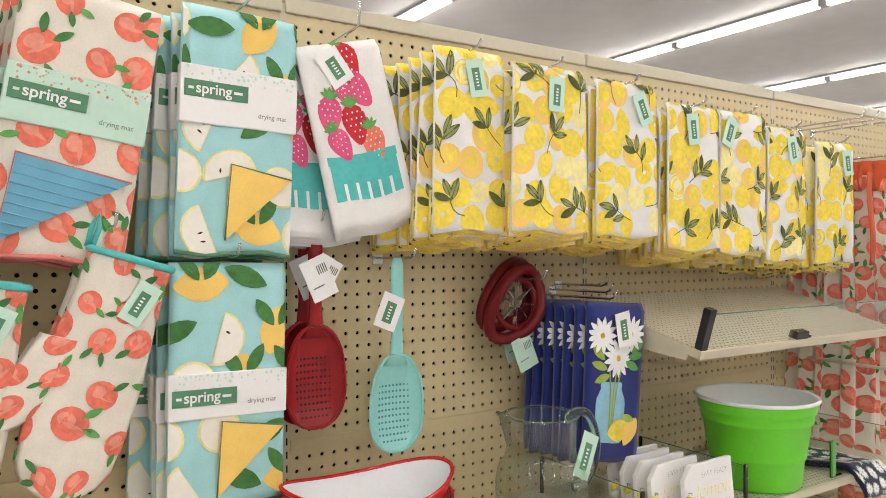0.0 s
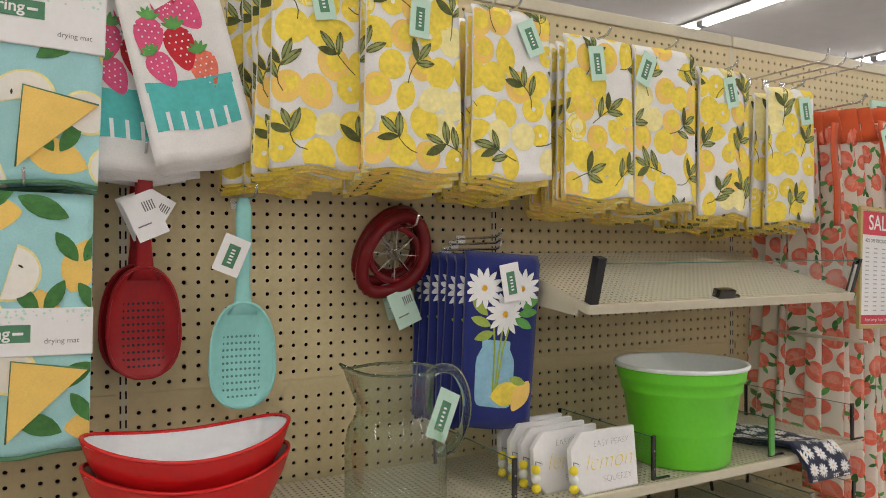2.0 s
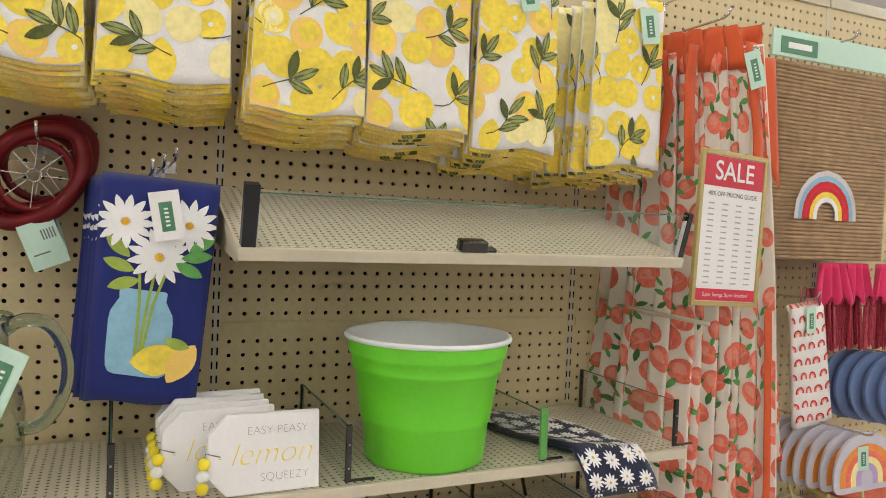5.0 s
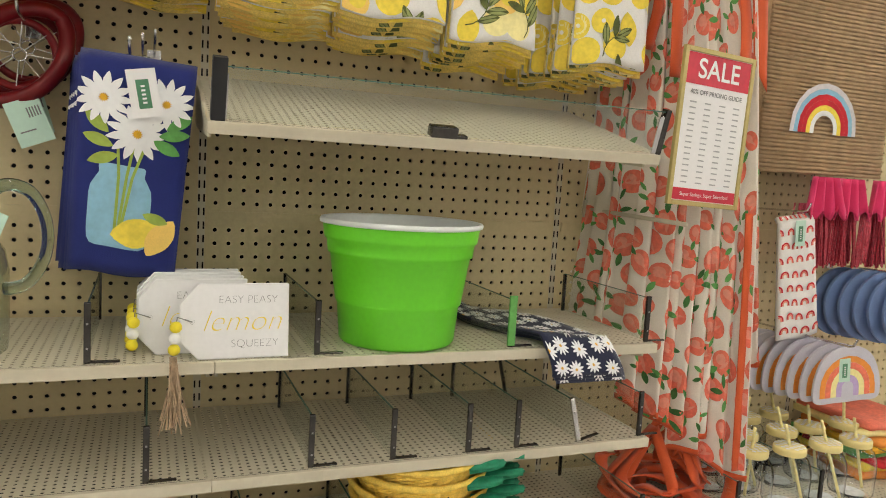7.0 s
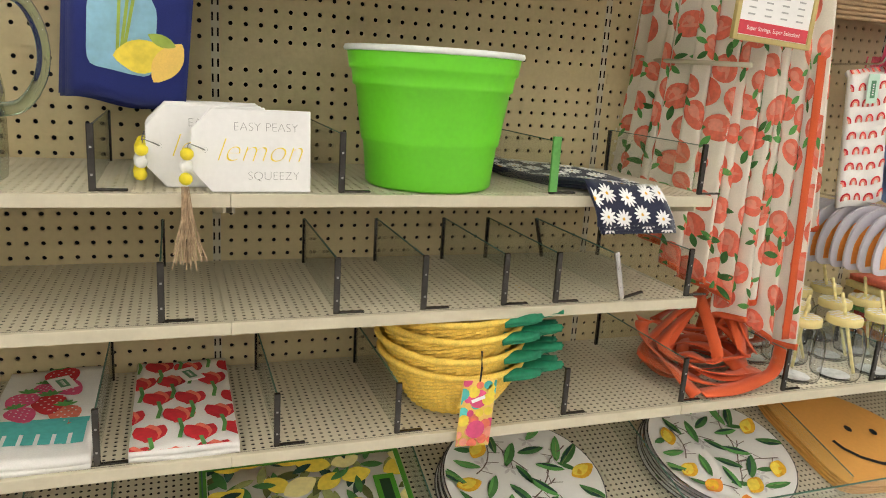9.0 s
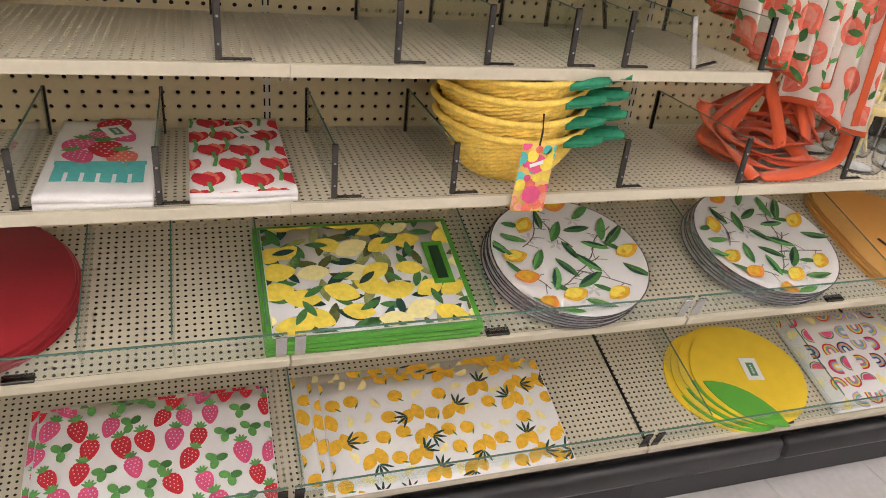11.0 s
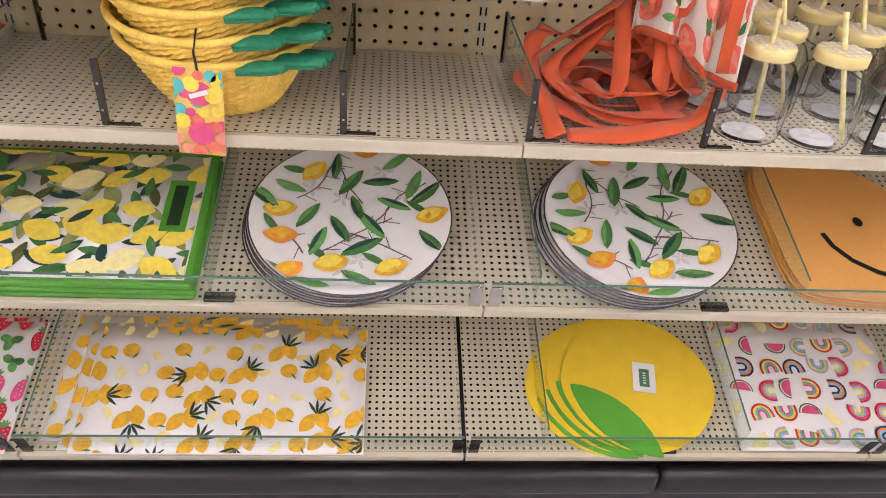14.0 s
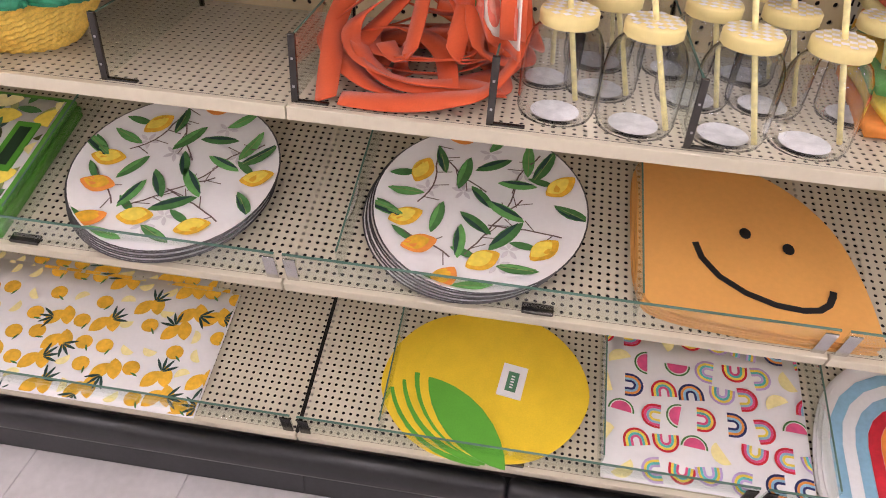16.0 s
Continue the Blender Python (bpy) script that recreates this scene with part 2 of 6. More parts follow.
def shelf(x0, z, tilt=0.0, front=FRONT, brackets=True, gap=0.0001, wide=1.0):
    """A shelf unit whose top front edge is at height z; it rises to the back by tilt degrees."""
    global SHELF_ME
    s = thing("shelf", Matrix.Translation((x0, front, z)) @ pose(0, 0, 0, tilt), "cream perforated steel shelf", "shelf", "shelves of the run")
    s.scale = (wide, 1, 1)
    depth = 26 * 0.0127 / 1.0
    if SHELF_ME is None:
        ob = mesh_ob("deck", np.stack([SV[:, 0], SV[:, 1] + 0.006, SV[:, 2]], 1), SF, STEEL, s)
        SHELF_ME = ob.data
    else:
        ob = new("deck", SHELF_ME)
        ob.parent = s
    bm = bmesh.new()
    add_box(bm, (gap, -0.004, -0.018), (W - gap, 0.006, 0.0), 0.0012)
    part("front_lip", bm, STEEL, s)
    for xx in (0.0002, W - 0.0042):
        box("side_flange", (xx, 0.006, -0.0175), (xx + 0.004, 0.336, -0.0015), STEEL, s)
    box("underside", (0.007, 0.007, -0.0155), (W - 0.007, 0.334, -0.012), STEEL, s)
    # Black sheet added under the deck, as the shade seen through its holes.
    box("deck_shade_sheet", (0.007, 0.007, -0.0115), (W - 0.007, 0.334, -0.006), DARK, s)
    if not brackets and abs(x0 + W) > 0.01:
        # Solid black strip over the joint, painted as the shade in the gap.
        box("joint_shade", (W - 0.0035, 0.004, -0.004), (W + 0.0035, 0.334, 0.0006), DARK, s, "black strip painted as the shade between shelves")
    if brackets:
        for xx in (0.004, W - 0.008):
            bm = bmesh.new()
            vs = [bm.verts.new(p) for p in ((0, 0.345, -0.018), (0, 0.345, -0.085), (0, 0.30, -0.085), (0, 0.03, -0.032), (0, 0.03, -0.018))]
            fc = bm.faces.new(vs)
            r = bmesh.ops.extrude_face_region(bm, geom=[fc])
            bmesh.ops.translate(bm, verts=[g for g in r["geom"] if isinstance(g, bmesh.types.BMVert)], vec=(0.004, 0, 0))
            bmesh.ops.translate(bm, verts=bm.verts, vec=(xx, 0, 0))
            part("bracket", bm, STEEL, s, "tapered steel shelf bracket")
    return s


Z2, Z3, Z4, Z5, Z6 = 1.187, 1.007, 0.803, 0.525, 0.190
TILT5 = TILT6 = 17.0
shelf(-0.018, 1.532, 16.0, wide=1.016)
END = 0.786
for x0, q in ((-2 * W, 1.0), (-W, 1.0), (0.0, END / W)):
    for z in (Z2, Z3, Z4):
        shelf(x0, z, wide=q)
for k in range(3):
    shelf(END + k * W, Z4, gap=0.0015)
for k in range(-2, 4):
    shelf(k * W, Z5, TILT5, gap=0.0015)
    shelf(k * W, Z6, TILT6, brackets=False, gap=0.002)

# base: kick plate and black bumper along the floor
b = thing("shelf_base", pose(-2 * W, 0, 0), "dark base plate with a black rubber bumper", "shelf base", "", "structure")
for k in range(6):
    box("kick_plate", (k * W + 0.0006, -0.335, 0.0), ((k + 1) * W - 0.0006, -0.32, 0.125), KICK, b)
for x0, x1 in ((0.0, 3.48 * W), (3.48 * W + 0.001, 6 * W)):
    bm = bmesh.new()
    add_box(bm, (x0, -0.372, 0.098), (x1, -0.336, 0.158), 0.014)
    part("bumper", bm, BLACK, b, "glossy black rubber bumper", smooth=True)


# ---- cloth, prints and small hardware ----
def C(name, r, g, b, rough=0.75, **k):
    return mat(name, (r, g, b), rough, **k)


CLOTH = dict(var=0.08, scale=25, fine=400, bump=0.25, bscale=900, sheen=0.2)
WHITE = C("white_cotton", 0.85, 0.83, 0.81, 0.9, **CLOTH)
CREAM = C("cream_cotton", 0.80, 0.74, 0.64, 0.9, **CLOTH)
TEAL = C("aqua_microfibre", 0.38, 0.68, 0.70, 0.9, **CLOTH)
NAVY = C("navy_velour", 0.012, 0.022, 0.16, 0.95, **CLOTH)
DNAVY = C("dark_navy_cotton", 0.012, 0.016, 0.05, 0.9, **CLOTH)
ORANGE = C("orange_webbing", 0.66, 0.10, 0.025, 0.85, **CLOTH)
BURLAP = C("woven_jute", 0.46, 0.31, 0.18, 0.95, var=0.25, scale=40, fine=500, bump=0.8, bscale=350)
PAPER = C("white_card", 0.86, 0.845, 0.84, 0.55, var=0.03)
MINT = C("mint_card", 0.55, 0.76, 0.64, 0.55, var=0.04)
LABELG = C("green_label_ink", 0.08, 0.24, 0.13, 0.5)
INK = C("grey_ink", 0.2, 0.2, 0.2, 0.6)
BLACKI = C("black_ink", 0.01, 0.01, 0.012, 0.5)
Y1 = C("lemon_yellow_ink", 0.90, 0.70, 0.09, 0.85, var=0.14, scale=30)
Y2 = C("pale_lemon_ink", 0.92, 0.82, 0.38, 0.85, var=0.1, scale=30)
Y3 = C("deep_yellow_ink", 0.82, 0.46, 0.03, 0.8, var=0.2, scale=30)
Y4 = C("soft_yellow_microfibre", 0.92, 0.62, 0.16, 0.9, **CLOTH)
G1 = C("leaf_green_ink", 0.06, 0.20, 0.05, 0.8, var=0.25, scale=40)
G2 = C("olive_leaf_ink", 0.10, 0.115, 0.03, 0.85, var=0.3, scale=60)
G3 = C("bright_leaf_ink", 0.12, 0.36, 0.09, 0.8, var=0.2, scale=40)
G4 = C("dark_leaf_ink", 0.015, 0.06, 0.045, 0.8, var=0.3, scale=40)
G5 = C("pale_olive_ink", 0.30, 0.33, 0.12, 0.85, var=0.2, scale=60)
G6 = C("yellow_green_ink", 0.34, 0.44, 0.08, 0.85, var=0.15, scale=40)
R1 = C("red_ink", 0.62, 0.02, 0.035, 0.8, var=0.15, scale=30)
R2 = C("coral_ink", 0.84, 0.20, 0.13, 0.85, var=0.2, scale=40)
R3 = C("light_coral_ink", 0.85, 0.33, 0.24, 0.85, var=0.15, scale=40)
PK = C("pink_ink", 0.76, 0.10, 0.24, 0.85, var=0.15, scale=40)
TQ = C("turquoise_ink", 0.10, 0.52, 0.50, 0.85, var=0.1, scale=30)
BL = C("pale_blue_ink", 0.28, 0.52, 0.68, 0.85, var=0.1, scale=30)
PU = C("lilac_ink", 0.55, 0.4, 0.68, 0.85)
PU2 = C("pale_blossom_ink", 0.68, 0.64, 0.66, 0.85)
INKN = C("navy_ink", 0.02, 0.03, 0.13, 0.85)
TWIG = C("brown_twig_ink", 0.16, 0.11, 0.10, 0.85)
CREAMI = C("white_flesh_ink", 0.88, 0.84, 0.76, 0.85, var=0.05)
WI = C("white_ink", 0.86, 0.86, 0.86, 0.85, var=0.05)
OR = C("orange_ink", 0.85, 0.30, 0.05, 0.7, var=0.1, scale=30)
FRUIT = [WHITE, G6, G5, PU2, Y1, Y2, Y3, G1, G2, G3, G4, R1, R2, R3, PK, TQ, BL, PU, INKN, TWIG, CREAMI, WI, OR, BLACKI, PAPER, MINT, LABELG, INK, Y4, TEAL]
IDX = {m.name: i for i, m in enumerate(FRUIT)}


def ring_pts(fn, n=16):
    return [fn(2 * math.pi * k / n) for k in range(n)]


def sh_circle(n=16):
    return ring_pts(lambda t: (math.cos(t), math.sin(t)), n)


def sh_lemon(n=20):
    return ring_pts(lambda t: (math.cos(t) * (0.95 + 0.25 * abs(math.cos(t)) ** 9), 0.74 * math.sin(t)), n)


def sh_leaf(w=0.34, n=18):
    return [(-math.cos(math.pi * k / (n / 2)), w * math.sin(math.pi * k / (n / 2)) * abs(math.sin(math.pi * k / (n / 2))) ** 0.75) for k in range(n)]


def sh_berry(n=18):
    return ring_pts(lambda t: (0.86 * math.sin(t) * (0.78 + 0.26 * math.cos(t)), math.cos(t)), n)


def sh_half(n=12):
    return [(math.cos(math.pi * k / n), math.sin(math.pi * k / n)) for k in range(n + 1)]


def sh_rect(a, b):
    return [(-a, -b), (0, -b), (a, -b), (a, 0), (a, b), (0, b), (-a, b), (-a, 0)]


class Print:
    """Flat inked shapes laid on a surface f(u, v) of w by h metres; inside(x, y) may limit them."""

    def __init__(self, f, w, h, lift=0.0007, inside=None, radius=0.0):
        self.f, self.w, self.h, self.lift, self.inside = f, w, h, lift, inside
        self.radius = radius
        self.v, self.q, self.i = [], [], []
        self.layer = 0

    def point(self, x, y):
        if self.radius:
            dx, dy = x - self.w / 2, y - self.h / 2
            k = min(1.0, self.radius / max(1e-6, math.hypot(dx, dy)))
            x, y = self.w / 2 + dx * k, self.h / 2 + dy * k
        u, v = min(max(x / self.w, 0.004), 0.996), min(max(y / self.h, 0.004), 0.996)
        p = Vector(self.f(u, v))
        e = 0.002
        n = (Vector(self.f(u + e, v)) - Vector(self.f(u - e, v))).cross(Vector(self.f(u, v + e)) - Vector(self.f(u, v - e))).normalized()
        return p + n * (self.lift + 0.00012 * self.layer)

    def add(self, shape, x, y, s, material, rot=0.0, sy=None, mid=True):
        if self.inside and not self.inside(x, y):
            return
        if not -s < x < self.w + s or not -s < y < self.h + s:
            return
        self.layer = self.layer + 1 if self.layer > 12 else (self.layer + 1) % 8 + (8 if material in (BLACKI, INK, TWIG, WI, CREAMI, G1, G2, G3, G4, G5) else 0)
        c, sn = math.cos(rot), math.sin(rot)
        sy = s if sy is None else sy
        def to(a, b):
            return self.point(x + a * s * c - b * sy * sn, y + a * s * sn + b * sy * c)
        b0, n = len(self.v), len(shape)
        ax = sum(p[0] for p in shape) / n
        ay = sum(p[1] for p in shape) / n
        self.v.append(to(ax, ay))
        rings = ((0.2, 0.4, 0.6, 0.8, 1.0) if max(s, sy) > 0.036 and max(abs(q) for e in shape for q in e) > 0.5 else (0.55, 1.0)) if mid else (1.0,)
        for k in rings:
            self.v += [to(ax + (a - ax) * k, ay + (b - ay) * k) for a, b in shape]
        self.layer = min(self.layer, 24)
        mi = IDX[material.name]
        self.layer = self.layer if self.layer < 13 else 0
        for j in range(n):
            self.q.append((b0, b0 + 1 + j, b0 + 1 + (j + 1) % n))
            self.i.append(mi)
            for k in range(len(rings) - 1):
                o = b0 + 1 + k * n
                self.q.append((o + j, o + n + j, o + n + (j + 1) % n, o + (j + 1) % n))
                self.i.append(mi)

    def stroke(self, pts, width, material):
        """A band along a line of points, wide in the middle."""
        if self.inside and not all(self.inside(*p) for p in pts):
            return
        self.layer = 9
        b0 = len(self.v)
        for k, (x, y) in enumerate(pts):
            x2, y2 = pts[min(k + 1, len(pts) - 1)]
            x1, y1 = pts[max(k - 1, 0)]
            l = math.hypot(x2 - x1, y2 - y1) or 1
            nx, ny = -(y2 - y1) / l * width / 2, (x2 - x1) / l * width / 2
            self.v += [self.point(x + nx, y + ny), self.point(x - nx, y - ny)]
        for k in range(len(pts) - 1):
            a = b0 + 2 * k
            self.q.append((a, a + 1, a + 3, a + 2))
            self.i.append(IDX[material.name])

    def arch(self, x, y, r, cols, rot=0.0, width=None, leg=0.0):
        w = width or r / (len(cols) + 1.2)
        for k, m in enumerate(cols):
            rr = r - w * (k + 0.5)
            pts = [(rr, -leg)] if leg else []
            pts += [(rr * math.cos(math.pi * j / 10), rr * math.sin(math.pi * j / 10)) for j in range(11)]
            pts += [(-rr, -leg)] if leg else []
            c, s = math.cos(rot), math.sin(rot)
            self.stroke([(x + a * c - b * s, y + a * s + b * c) for a, b in pts], w * 0.98, m)

    def done(self, name, parent, label=""):
        return mesh_ob(name, self.v, self.q, FRUIT, parent, label, index=self.i)


def spots(w, h, step, seed, jitter=0.3):
    r = random.Random(seed)
    out = []
    ny = max(1, round(h / step))
    for j in range(-1, ny + 1):
        for i in range(-1, round(w / step) + 1):
            out.append(((i + 0.5 + (j % 2) * 0.5 + r.uniform(-jitter, jitter)) * step, (j + 0.5 + r.uniform(-jitter, jitter)) * step))
    r.shuffle(out)
    return out, r


def sprig(p, x, y, a, s, r, green=G2):
    """A bent twig with a fan of veined leaves at its tip and one lower down."""
    bend = r.uniform(-0.5, 0.5)
    at = lambda q: (x + math.cos(a + bend * q) * s * q, y + math.sin(a + bend * q) * s * q)
    p.stroke([at(q) for q in (-1.3, -0.8, -0.3, 0.2, 0.6)], s * 0.07, green)
    for q, d in ((0.6, 0.0), (0.4, 0.85), (0.3, -0.8), (-0.5, 0.8 if bend < 0 else -0.8)):
        if q < 0 and r.random() < 0.4:
            continue
        b = a + d + r.uniform(-0.15, 0.15)
        L = s * r.uniform(0.70, 0.88)
        bx, by = at(q)
        lx, ly = bx + math.cos(b) * L, by + math.sin(b) * L
        p.add(sh_leaf(0.36), lx, ly, L, green, b, mid=False)
        for side in (1, -1):
            p.add(sh_leaf(0.15, 10), lx - math.sin(b) * L * 0.14 * side, ly + math.cos(b) * L * 0.14 * side, L * 0.82, G5, b, mid=False)


def print_lemon_towel(p, seed):
    pts, r = spots(p.w, p.h, 0.052, seed, 0.2)
    for x, y in pts:
        k = r.random()
        s = r.uniform(0.025, 0.031)
        if k < 0.52:
            p.add(sh_lemon(16) if r.random() < 0.3 else sh_circle(18), x, y, s, Y1 if r.random() < 0.75 else Y2, r.uniform(0, 6))
        elif k < 0.72:
            p.add(sh_circle(18), x, y, s, Y4, 0)
            p.layer = 6
            p.add(sh_circle(14), x + 0.004, y + 0.004, s * 0.62, Y1, 0)
        elif k < 0.92:
            s *= 0.85
            p.add(sh_circle(18), x, y, s, Y1)
            p.layer = 7
            p.add(sh_circle(18), x, y, s * 0.90, Y2)
            p.add(sh_circle(10), x, y, s * 0.18, CREAMI)
    pts, r = spots(p.w, p.h, 0.112, seed + 5, 0.2)
    for x, y in pts:
        sprig(p, x, y, r.uniform(0.2, 2.9), 0.027, r)


def half_lemon(p, x, y, s, a):
    p.add(sh_half(), x, y, s, Y2, a)
    c, q = math.cos(a), math.sin(a)
    p.add(sh_half(), x - q * s * 0.03, y + c * s * 0.03, s * 0.9, CREAMI, a)
    for k in (-0.3, 0.02, 0.33):
        p.add(sh_leaf(0.4, 8), x + c * s * k - q * s * 0.3, y + q * s * k + c * s * 0.3, s * 0.10, BLACKI, a + 1.57 + k, mid=False)


def print_teal_mat(p, seed):
    pts, r = spots(p.w, p.h, 0.080, seed, 0.12)
    for k, (x, y) in enumerate(pts):
        a = r.uniform(0, 6.28)
        m = k % 4
        if m == 0:
            for da in (-0.5, 0.6):
                p.add(sh_leaf(0.42, 16), x + math.cos(1.57 + da) * 0.035, y + math.sin(1.57 + da) * 0.035, 0.027, G1, 1.57 + da)
                p.stroke([(x + math.cos(1.57 + da) * q, y + math.sin(1.57 + da) * q) for q in (0.016, 0.03, 0.048)], 0.0016, G4)
            p.add(sh_lemon(), x, y, 0.036, Y4, a)
        elif m == 1:
            half_lemon(p, x, y, 0.043, a)
        elif m == 2:
            p.add(sh_circle(20), x, y, 0.034, Y2)
            p.add(sh_circle(20), x, y, 0.030, CREAMI)
            for j in range(8):
                p.stroke([(x, y), (x + 0.029 * math.cos(j * 0.785), y + 0.029 * math.sin(j * 0.785))], 0.0016, Y2)
        else:
            p.add(sh_leaf(0.42, 16), x, y, 0.037, G1, a)
            p.stroke([(x + math.cos(a) * q, y + math.sin(a) * q) for q in (-0.02, 0.0, 0.026)], 0.0018, G4)


def print_peach(p, seed, step=0.062, size=0.024):
    pts, r = spots(p.w, p.h, step, seed, 0.2)
    for x, y in pts:
        s = size * r.uniform(0.75, 1.12)
        a = r.uniform(0, 6.28)
        for da in (0.0, 0.9):
            if r.random() < 0.75:
                p.add(sh_leaf(0.4), x + math.cos(a + da) * s * 1.25, y + math.sin(a + da) * s * 1.25, s * 0.55, G3 if r.random() < 0.5 else G1, a + da, mid=False)
        p.add(sh_circle(16), x, y, s, R2, a, s * 0.92)
        p.add(sh_circle(12), x - s * 0.25, y + s * 0.2, s * 0.5, R3, a, s * 0.38)
        p.add(sh_leaf(0.2, 8), x + s * 0.1, y - s * 0.1, s * 0.7, R3, a, mid=False)


def berry(p, x, y, s, m, a=0.0, dots=True):
    p.add(sh_berry(), x, y, s, m, a)
    c, q = math.cos(a), math.sin(a)
    for k in range(5):
        b = a + 1.57 + (k - 2) * 0.55
        p.add(sh_leaf(0.35, 8), x - q * s * 0.92 + math.cos(b) * s * 0.25, y + c * s * 0.92 + math.sin(b) * s * 0.25, s * 0.36, G3, b, mid=False)
    if dots:
        for i in range(-2, 3):
            for j in range(-2, 3):
                dx, dy = (i + 0.5 * (j % 2)) * s * 0.3, j * s * 0.3
                if abs(dx) < (0.55 + 0.2 * j / 2) * s * 0.8:
                    p.add(sh_circle(6), x + dx * c - dy * q, y + dx * q + dy * c, s * 0.05, WI, mid=False)


def print_berry_towel(p):
    w, h = p.w, p.h
    for k in range(9):
        x0 = w * 0.14 + k * w * 0.09
        p.add(sh_rect(w * 0.046, 0.036), x0, h * 0.27, 1.0, TQ)
    p.add(sh_rect(w * 0.42, 0.008), w * 0.5, h * 0.27 + 0.036, 1.0, TQ)
    for k in range(5):
        p.add(sh_rect(w * 0.018, 0.016), w * (0.22 + 0.14 * k), h * 0.27 - 0.022, 1.0, WI)
    for x, y, s, m, a in ((0.28, 0.46, 0.022, PK, 0.4), (0.68, 0.44, 0.024, R2, 0.1), (0.50, 0.56, 0.026, R1, 0.1), (0.22, 0.62, 0.024, PK, -0.2), (0.62, 0.74, 0.026, PK, 0.6), (0.42, 0.75, 0.018, PK, 0.2), (0.55, 0.88, 0.028, R1, 0.2)):
        berry(p, w * x, h * y, s * 1.38, m, a)


def daisy(p, x, y, s, n=13, a0=0.0):
    for k in range(n):
        a = a0 + k * 6.283 / n
        p.add(sh_leaf(0.34, 10), x + math.cos(a) * s * 0.58, y + math.sin(a) * s * 0.58, s * 0.46, WI, a, mid=False)
    p.layer = 7
    p.add(sh_circle(10), x, y, s * 0.27, Y3)


def print_daisy_jar(p):
    w, h = p.w, p.h
    side = [(1.0, -0.2), (1.0, 0.25), (0.96, 0.45), (0.80, 0.66), (0.72, 0.76), (0.74, 0.96), (0.66, 1.0), (0.2, 1.0)]
    foot = [(0.3, -1.0), (0.7, -1.0), (0.88, -0.95), (0.97, -0.82), (1.0, -0.6)]
    half = foot + side
    p.add(half + [(-x, y) for x, y in reversed(half)], w * 0.43, h * 0.31, w * 0.28, BL, 0, h * 0.19)
    for dx in (-0.05, 0.02, 0.07):
        p.stroke([(w * (0.42 + dx * 0.4), h * 0.2), (w * (0.45 + dx), h * 0.45), (w * (0.47 + dx * 2), h * 0.6)], 0.004, G6)
    for x, y, a, m in ((0.2, 0.6, 2.8, G6), (0.25, 0.52, 3.5, G6), (0.86, 0.66, 0.1, G3), (0.80, 0.60, -0.5, G3), (0.18, 0.68, 2.4, G6), (0.90, 0.72, 0.6, G3)):
        p.add(sh_leaf(0.42), w * x, h * y, w * 0.14, m, a)
    for x, y, s in ((0.22, 0.79, 0.25), (0.76, 0.80, 0.25), (0.53, 0.65, 0.27)):
        daisy(p, w * x, h * y, w * s)
    p.layer = 15
    p.add(sh_lemon(), w * 0.60, h * 0.2, w * 0.20, Y1, 0.2)
    p.layer = 18
    p.add(sh_lemon(), w * 0.82, h * 0.18, w * 0.17, Y4, 1.0)
    p.layer = 20
    p.add(sh_leaf(0.4), w * 0.76, h * 0.27, w * 0.13, G6, -0.4)


def print_daisy_small(p, seed):
    pts, r = spots(p.w, p.h, 0.036, seed, 0.15)
    for x, y in pts:
        daisy(p, x, y, 0.0165, 11, r.random())


def print_tulip(p, seed):
    pts, r = spots(p.w, p.h, 0.062, seed, 0.15)
    for x, y in pts:
        p.stroke([(x, y), (x + 0.004, y - 0.03), (x, y - 0.06)], 0.006, G3)
        for a in (1.1, 1.57, 2.05):
            p.add(sh_leaf(0.6, 12), x + math.cos(a) * 0.014, y + math.sin(a) * 0.014, 0.028, R1 if a != 1.57 else R2, a)


